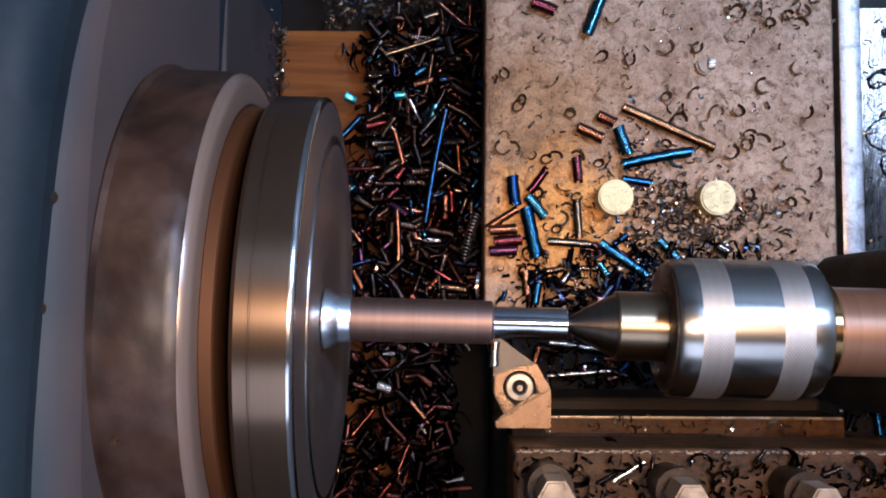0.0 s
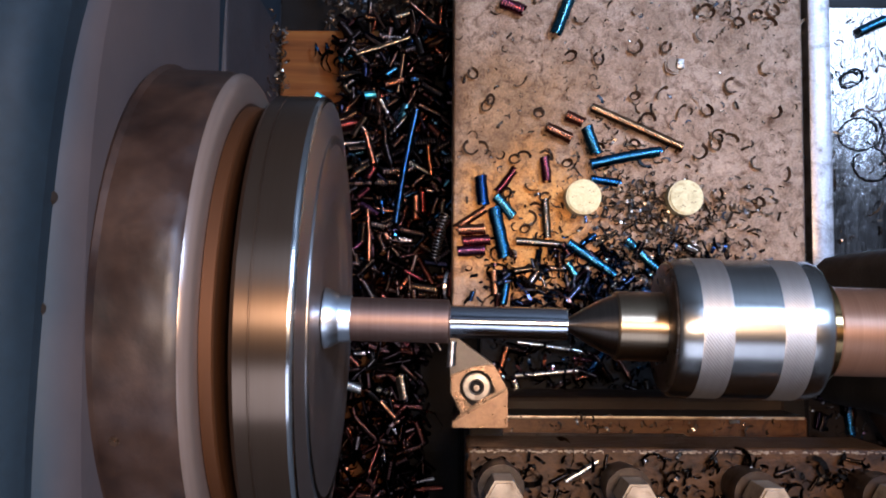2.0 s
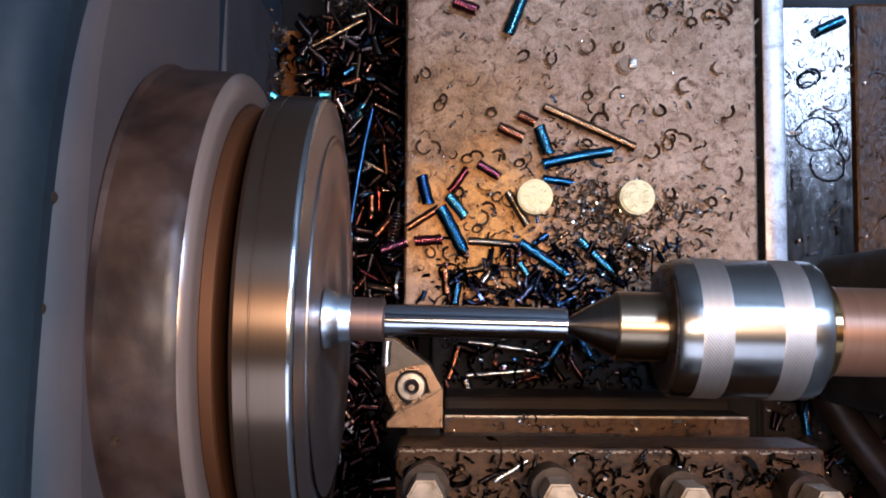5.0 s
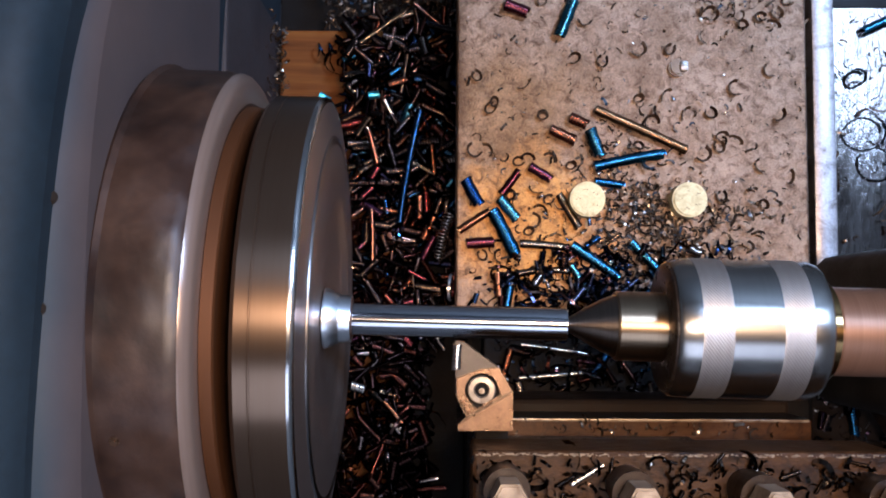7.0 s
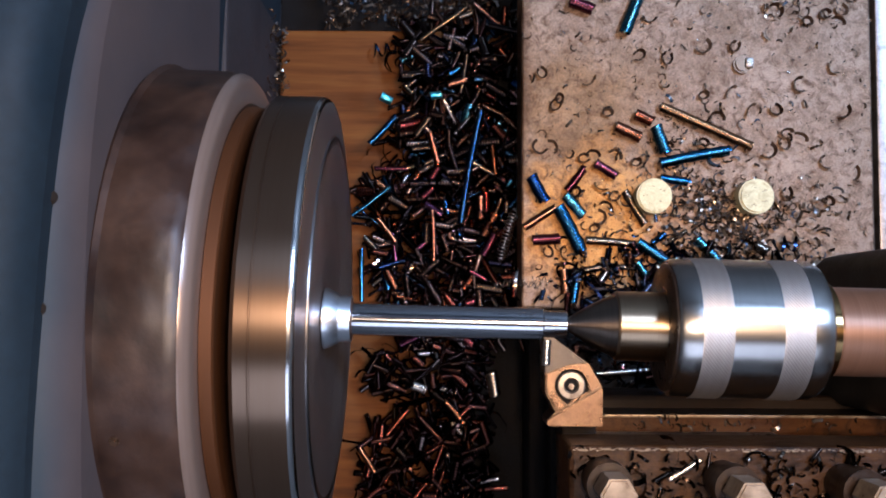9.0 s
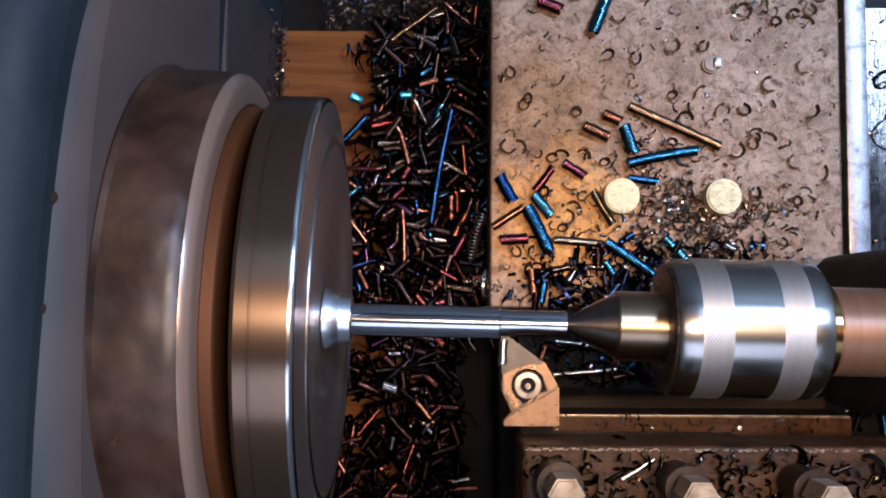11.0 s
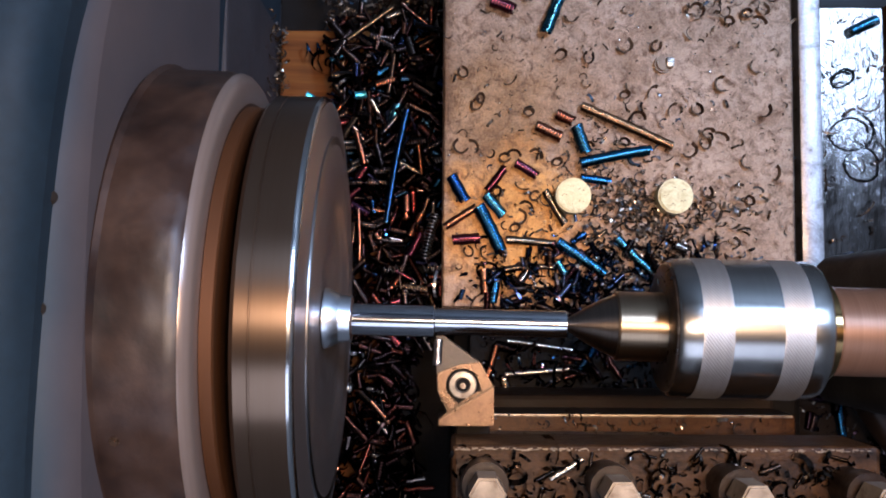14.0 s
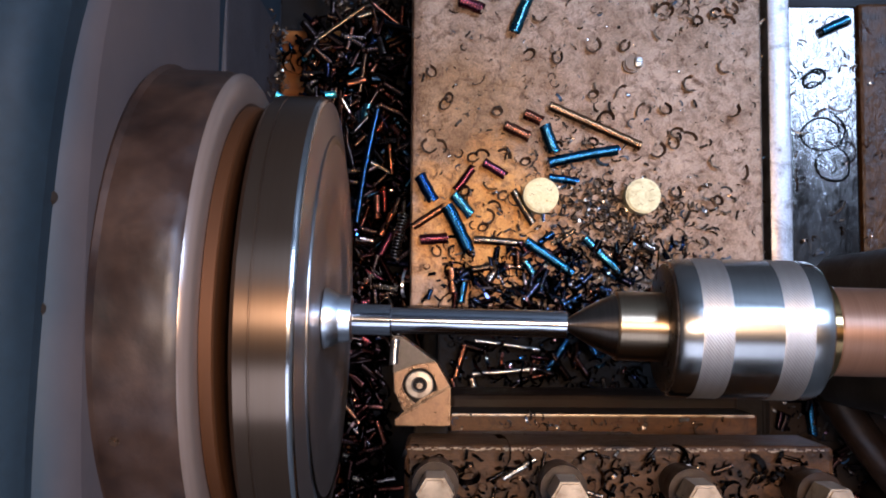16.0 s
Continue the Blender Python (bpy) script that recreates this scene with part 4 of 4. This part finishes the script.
# fresh chips that fly from the tool onto the heap
for k, t0 in enumerate((0.9, 1.85, 3.85, 8.85, 12.35, 14.9)):
    home, land = (24.5 + 1.1 * k, -25 - 2 * (k % 3)), (-16 + 3 * (k % 3), -40 - 9 * k)
    o = swarf_chip(home[0], home[1], -23.4, 30, 9, 2.0, "straw_swarf", "bright fresh chip flung from the cutting tool", SLIDE_ROWS)
    z = heap_top(*land) - 4
    SHIFTS[o] = [(0, P(*home, -21.3), 30), (t0 - 0.05, P(*home, -21.3), 30), (t0, P(15, -14, -20), 45), (t0 + 0.1, P(5 - k % 2, -21 - 2 * k % 5, -8), 80),
                 (t0 + 0.2, P(-3, -28, -25), 120), (t0 + 0.4, P(*land, z), 165), (16, P(*land, z), 165)]
FINE = [curl_data(r, t, h, w, k) for k, (r, t, h, w) in enumerate(((1.4, 220, 0.6, 1.0), (2.0, 140, 0.8, 1.1), (1.1, 330, 1.2, 0.9), (2.6, 100, 0.5, 1.0), (1.6, 80, 0.8, 1.2)))]


def fine_place(rnd):
    while True:
        x, y = rnd.gauss(120, 26), 62 - abs(rnd.gauss(0, 26)) + rnd.uniform(-6, 6)
        if rnd.random() < 0.18:
            x, y = rnd.gauss(105, 18), rnd.gauss(76, 12)
        if 26 < x < 190 and y > -30:
            return x, y, -120.4 + abs(rnd.gauss(0, 1.2)), 0.4


scatter("fine_chips", 950, fine_place, FINE, "fine_swarf", 7, "scattered fine dark curls of swarf on the cross slide", SLIDE_ROWS)


def front_place(rnd):
    return rnd.uniform(40, 150), rnd.uniform(-36, 36), -120.4 + abs(rnd.gauss(0, 2.0)), 0.5


scatter("fine_chips", 520, front_place, FINE * 4 + HEAP_KINDS[:3] + HEAP_KINDS[8:], "mixed_swarf", 8, "dark chips lying under the work on the cross slide", SLIDE_ROWS)


def bank_place(rnd):
    return rnd.gauss(92, 26), 5 + abs(rnd.gauss(0, 15)), -120.2 + abs(rnd.gauss(0, 2.2)), 0.5


scatter("fine_chips", 330, bank_place, FINE * 2 + HEAP_KINDS[6:7] * 4 + HEAP_KINDS[:1] + HEAP_KINDS[8:10], "blue_black_swarf", 19, "dense blue and black chips banked up behind the work", SLIDE_ROWS)


def corner_place(rnd):
    return rnd.gauss(160, 13), rnd.gauss(160, 8), -120.4 + abs(rnd.gauss(0, 0.8)), 0.3


scatter("fine_chips", 70, corner_place, FINE, "fine_swarf", 9, "small cluster of dark curls on the cross slide", SLIDE_ROWS)


def speck_place(rnd):
    return rnd.uniform(22, 194), rnd.uniform(40, 200), -120.8, 0.2


scatter("fine_chips", 540, speck_place, [curl_data(0.7, 200, 0.3, 0.4)] * 3 + FINE[:1], "fine_swarf", 10, "tiny specks of swarf over the cross slide", SLIDE_ROWS)


scatter("fine_chips", 400, speck_place, [curl_data(0.5, 120, 0.2, 0.5, 3), curl_data(0.35, 160, 0.2, 0.4, 4)], "silver_swarf", 15, "tiny glinting flakes of swarf over the cross slide", SLIDE_ROWS)


def channel_place(rnd):
    return rnd.uniform(196.5, 202), rnd.uniform(6, 200), -146 + abs(rnd.gauss(0, 5)), 0.5


scatter("fine_chips", 170, channel_place, FINE, "fine_swarf", 17, "dark chips caught in the channel beside the cross slide", SADDLE_ROWS)


def wing_place(rnd):
    return rnd.uniform(216, 286), rnd.uniform(-150, 165), -171.4 + abs(rnd.gauss(0, 1.0)), 0.3


scatter("fine_chips", 230, wing_place, FINE + [curl_data(5, 330, 1, 0.8)], "fine_swarf", 11, "wet dark curls of swarf on the saddle wing", SADDLE_ROWS)


def front_wing_place(rnd):
    return rnd.uniform(205, 286), rnd.uniform(-110, -34), -172.5 + abs(rnd.gauss(0, 2.5)), 0.5


scatter("fine_chips", 130, front_wing_place, FINE + HEAP_KINDS[:5], "mixed_swarf", 16, "oily blue and brown chips piled on the front of the saddle", SADDLE_ROWS)


def back_place(rnd):
    return rnd.uniform(-70, 30), rnd.uniform(168, 215), -196 + abs(rnd.gauss(0, 8)), 0.6


scatter("fine_chips", 1100, back_place, FINE, "fine_swarf", 12, "dark bank of fine swarf behind the board")


def post_place(rnd):
    return rnd.uniform(26, 165), rnd.uniform(-150, -45), 26.4 + abs(rnd.gauss(0, 0.8)), 0.4


scatter("fine_chips", 1500, post_place, FINE * 3 + [curl_data(3.2, 230, 1.5, 1.6, 51), coil_data(6, 0.8, 0.9, 8, 0.1, 52)], "post_swarf", 13, "oily dark chips lying on the tool post", SLIDE_ROWS)


def lip_place(rnd):
    return rnd.uniform(41, 165), rnd.uniform(-46, -40.6), -48.6 + abs(rnd.gauss(0, 0.4)), 0.4


scatter("fine_chips", 70, lip_place, [curl_data(0.8, 160, 0.3, 0.6, 5)] * 2 + FINE[:1], "fine_swarf", 18, "small dark chips on the lip of the tool post", SLIDE_ROWS)


def corner_gap_place(rnd):
    return rnd.uniform(-97, -90), rnd.uniform(118, 165), -193 + abs(rnd.gauss(0, 16)), 0.6


scatter("fine_chips", 75, corner_gap_place, FINE, "fine_swarf", 14, "swarf caught between the headstock and the board")

CURLS = [(37, 106), (29, 85), (35, 84), (51, 79), (77, 77), (53, 119), (93, 130), (111, 136), (84, 151), (30, 122), (63, 102), (136, 103), (147, 104),
         (160, 117), (181, 103), (152, 62), (173, 58), (185, 72), (151, 87), (143, 83)]
CURL_MESH = [pydata("metal_curl", *curl_data(r, t, 0.4, 1.9), "curl_swarf") for r, t in ((2.1, 300), (2.5, 230), (2.3, 190), (1.7, 330), (1.4, 420), (2.8, 150))]
CURLS += [(62, 54), (66, 60), (56, 44), (51, 59), (70, 30), (58, 49), (42, 32), (33, 32), (47, 62), (60, 66), (76, 26), (38, 22)]
rnd_c = random.Random(4)
for k in range(22):
    CURLS.append((round(rnd_c.uniform(28, 192)), round(rnd_c.uniform(70, 168))))
for i, (x, y) in enumerate(CURLS):
    ob = new("metal_curl", CURL_MESH[i % 6])
    ob.matrix_world = Matrix.Translation(P(x, y, -120.9)) @ pose(0, 0, 0, 0, 0, rnd_c.uniform(0, 360))
    tagged(ob, "small dark hook of swarf lying on the cross slide", "metal chip", "small curls on the cross slide")
    ride(ob, SLIDE_ROWS)


# ---- lamps that light the work
def machine_lamp():
    foot = Vector((-0.30, 0.25, AXIS + 0.106))
    head = Vector((0.120, 0.034, AXIS + 0.505))
    t = base("machine_lamp", Matrix.Translation(foot), "dark machine lamp with a bent arm standing on the headstock", "lamp")
    part("foot", disc(bmesh.new(), 0, 0, 34, 0, 16, 2, 32), "lamp_housing", t)
    way = []
    for k in range(25):
        a = k / 24
        p = (1 - a) ** 3 * Vector((0, 0, 0.012)) + 3 * a * (1 - a) ** 2 * Vector((0, 0, 0.55)) + 3 * a * a * (1 - a) * (head - foot + Vector((0.0, 0.1, 0.42))) + a ** 3 * (head - foot + Vector((0, 0, 0.10)))
        way.append(p)
    part("arm", tube(bmesh.new(), way, 0.008), "lamp_housing", t, "bent tubular arm")
    bm = revolve(bmesh.new(), [(0, 54), (0, 58), (60, 42), (108, 30), (108, 10), (102, 10), (102, 26), (58, 38)], 48)
    s = part("shade", bm, "lamp_housing", t, "dark conical shade")
    s.matrix_local = Matrix.Translation(head - foot + Vector((0, 0, -0.004))) @ pose(0, 0, 0, 0, -90, 0)


machine_lamp()


# body for the phone's LED; housing and stalk are added to hold it
def phone_led():
    t = base("phone_led", Matrix.Translation((0.03, 0.004, AXIS + 0.402)), "phone's tiny LED light, on an added housing and stalk", "lamp")
    part("housing", block(bmesh.new(), -14, 14, -9, 9, 0, 10, 2), "lamp_housing", t)
    way = [Vector((0.0, 0.0, 0.008)), Vector((0.0, 0.02, 0.05)), Vector((0.025, 0.05, 0.10)), Vector((0.075, 0.071, 0.16))]
    part("stalk", tube(bmesh.new(), way, 0.003, 10), "lamp_housing", t)


phone_led()


def ceiling_light(x, y, w, d, label):
    t = base("ceiling_light", Matrix.Translation((x, y, 2.80)), label, "ceiling light", "ceiling lights")
    part("housing", block(bmesh.new(), -w / 2 - 12, w / 2 + 12, -d / 2 - 12, d / 2 + 12, -150, 0, 6), "wall_plaster", t)
    part("diffuser", block(bmesh.new(), -w / 2, w / 2, -d / 2, d / 2, -165, -150.5, 3), "tube_glow", t, "glowing cool white diffuser")


ceiling_light(0.93, 0.70, 430, 470, "small flat ceiling light with a cool glow")
# added panel that goes with the bounce fill
ceiling_light(0.1, -1.15, 1510, 1010, "large pale panel added for light bounced off the ceiling")


def motions():
    for ob, rows in CARRIED:
        own = ob.matrix_basis.copy()
        if ob in SHIFTS:
            steps = SHIFTS[ob]
            times = sorted({r[0] for r in rows} | {r[0] for r in steps})
            keyed = []
            for t in times:
                place = Vector([at([(r[0], r[1][i]) for r in steps], t) for i in range(3)])
                place += Vector((at(FEED, t), at(CROSS, t), 0)) * MM
                keyed.append((t, Matrix.Translation(place) @ pose(0, 0, 0, 0, 0, at([(r[0], r[2]) for r in steps], t))))
            walk(ob, keyed)
        else:
            walk(ob, [(t, Matrix.Translation((x * MM, y * MM, 0)) @ own) for t, x, y in rows])
    turn = [(k / 30, SPINDLE @ pose(0, 0, 0, 80.0 * k, 0, 0)) for k in range(481)]
    for ob in (CHUCK, WORK, CENTRE):
        walk(ob, turn)
    walk(ROUGH, [(t, pose(max(-51.3, x) * MM, 0, 0)) for t, x in FEED if t < 6.56] + [(16.0, pose(-51.3 * MM, 0, 0))])
    mid = [(0.0, 0.0), (7.8, 0.0), (7.95, 0.0)] + [(t, min(0.0, TIP + x - 45.4)) for t, x in FEED if t >= 8.0]
    walk(MID, [(t, pose(x * MM, 0, 0)) for t, x in mid])


motions()
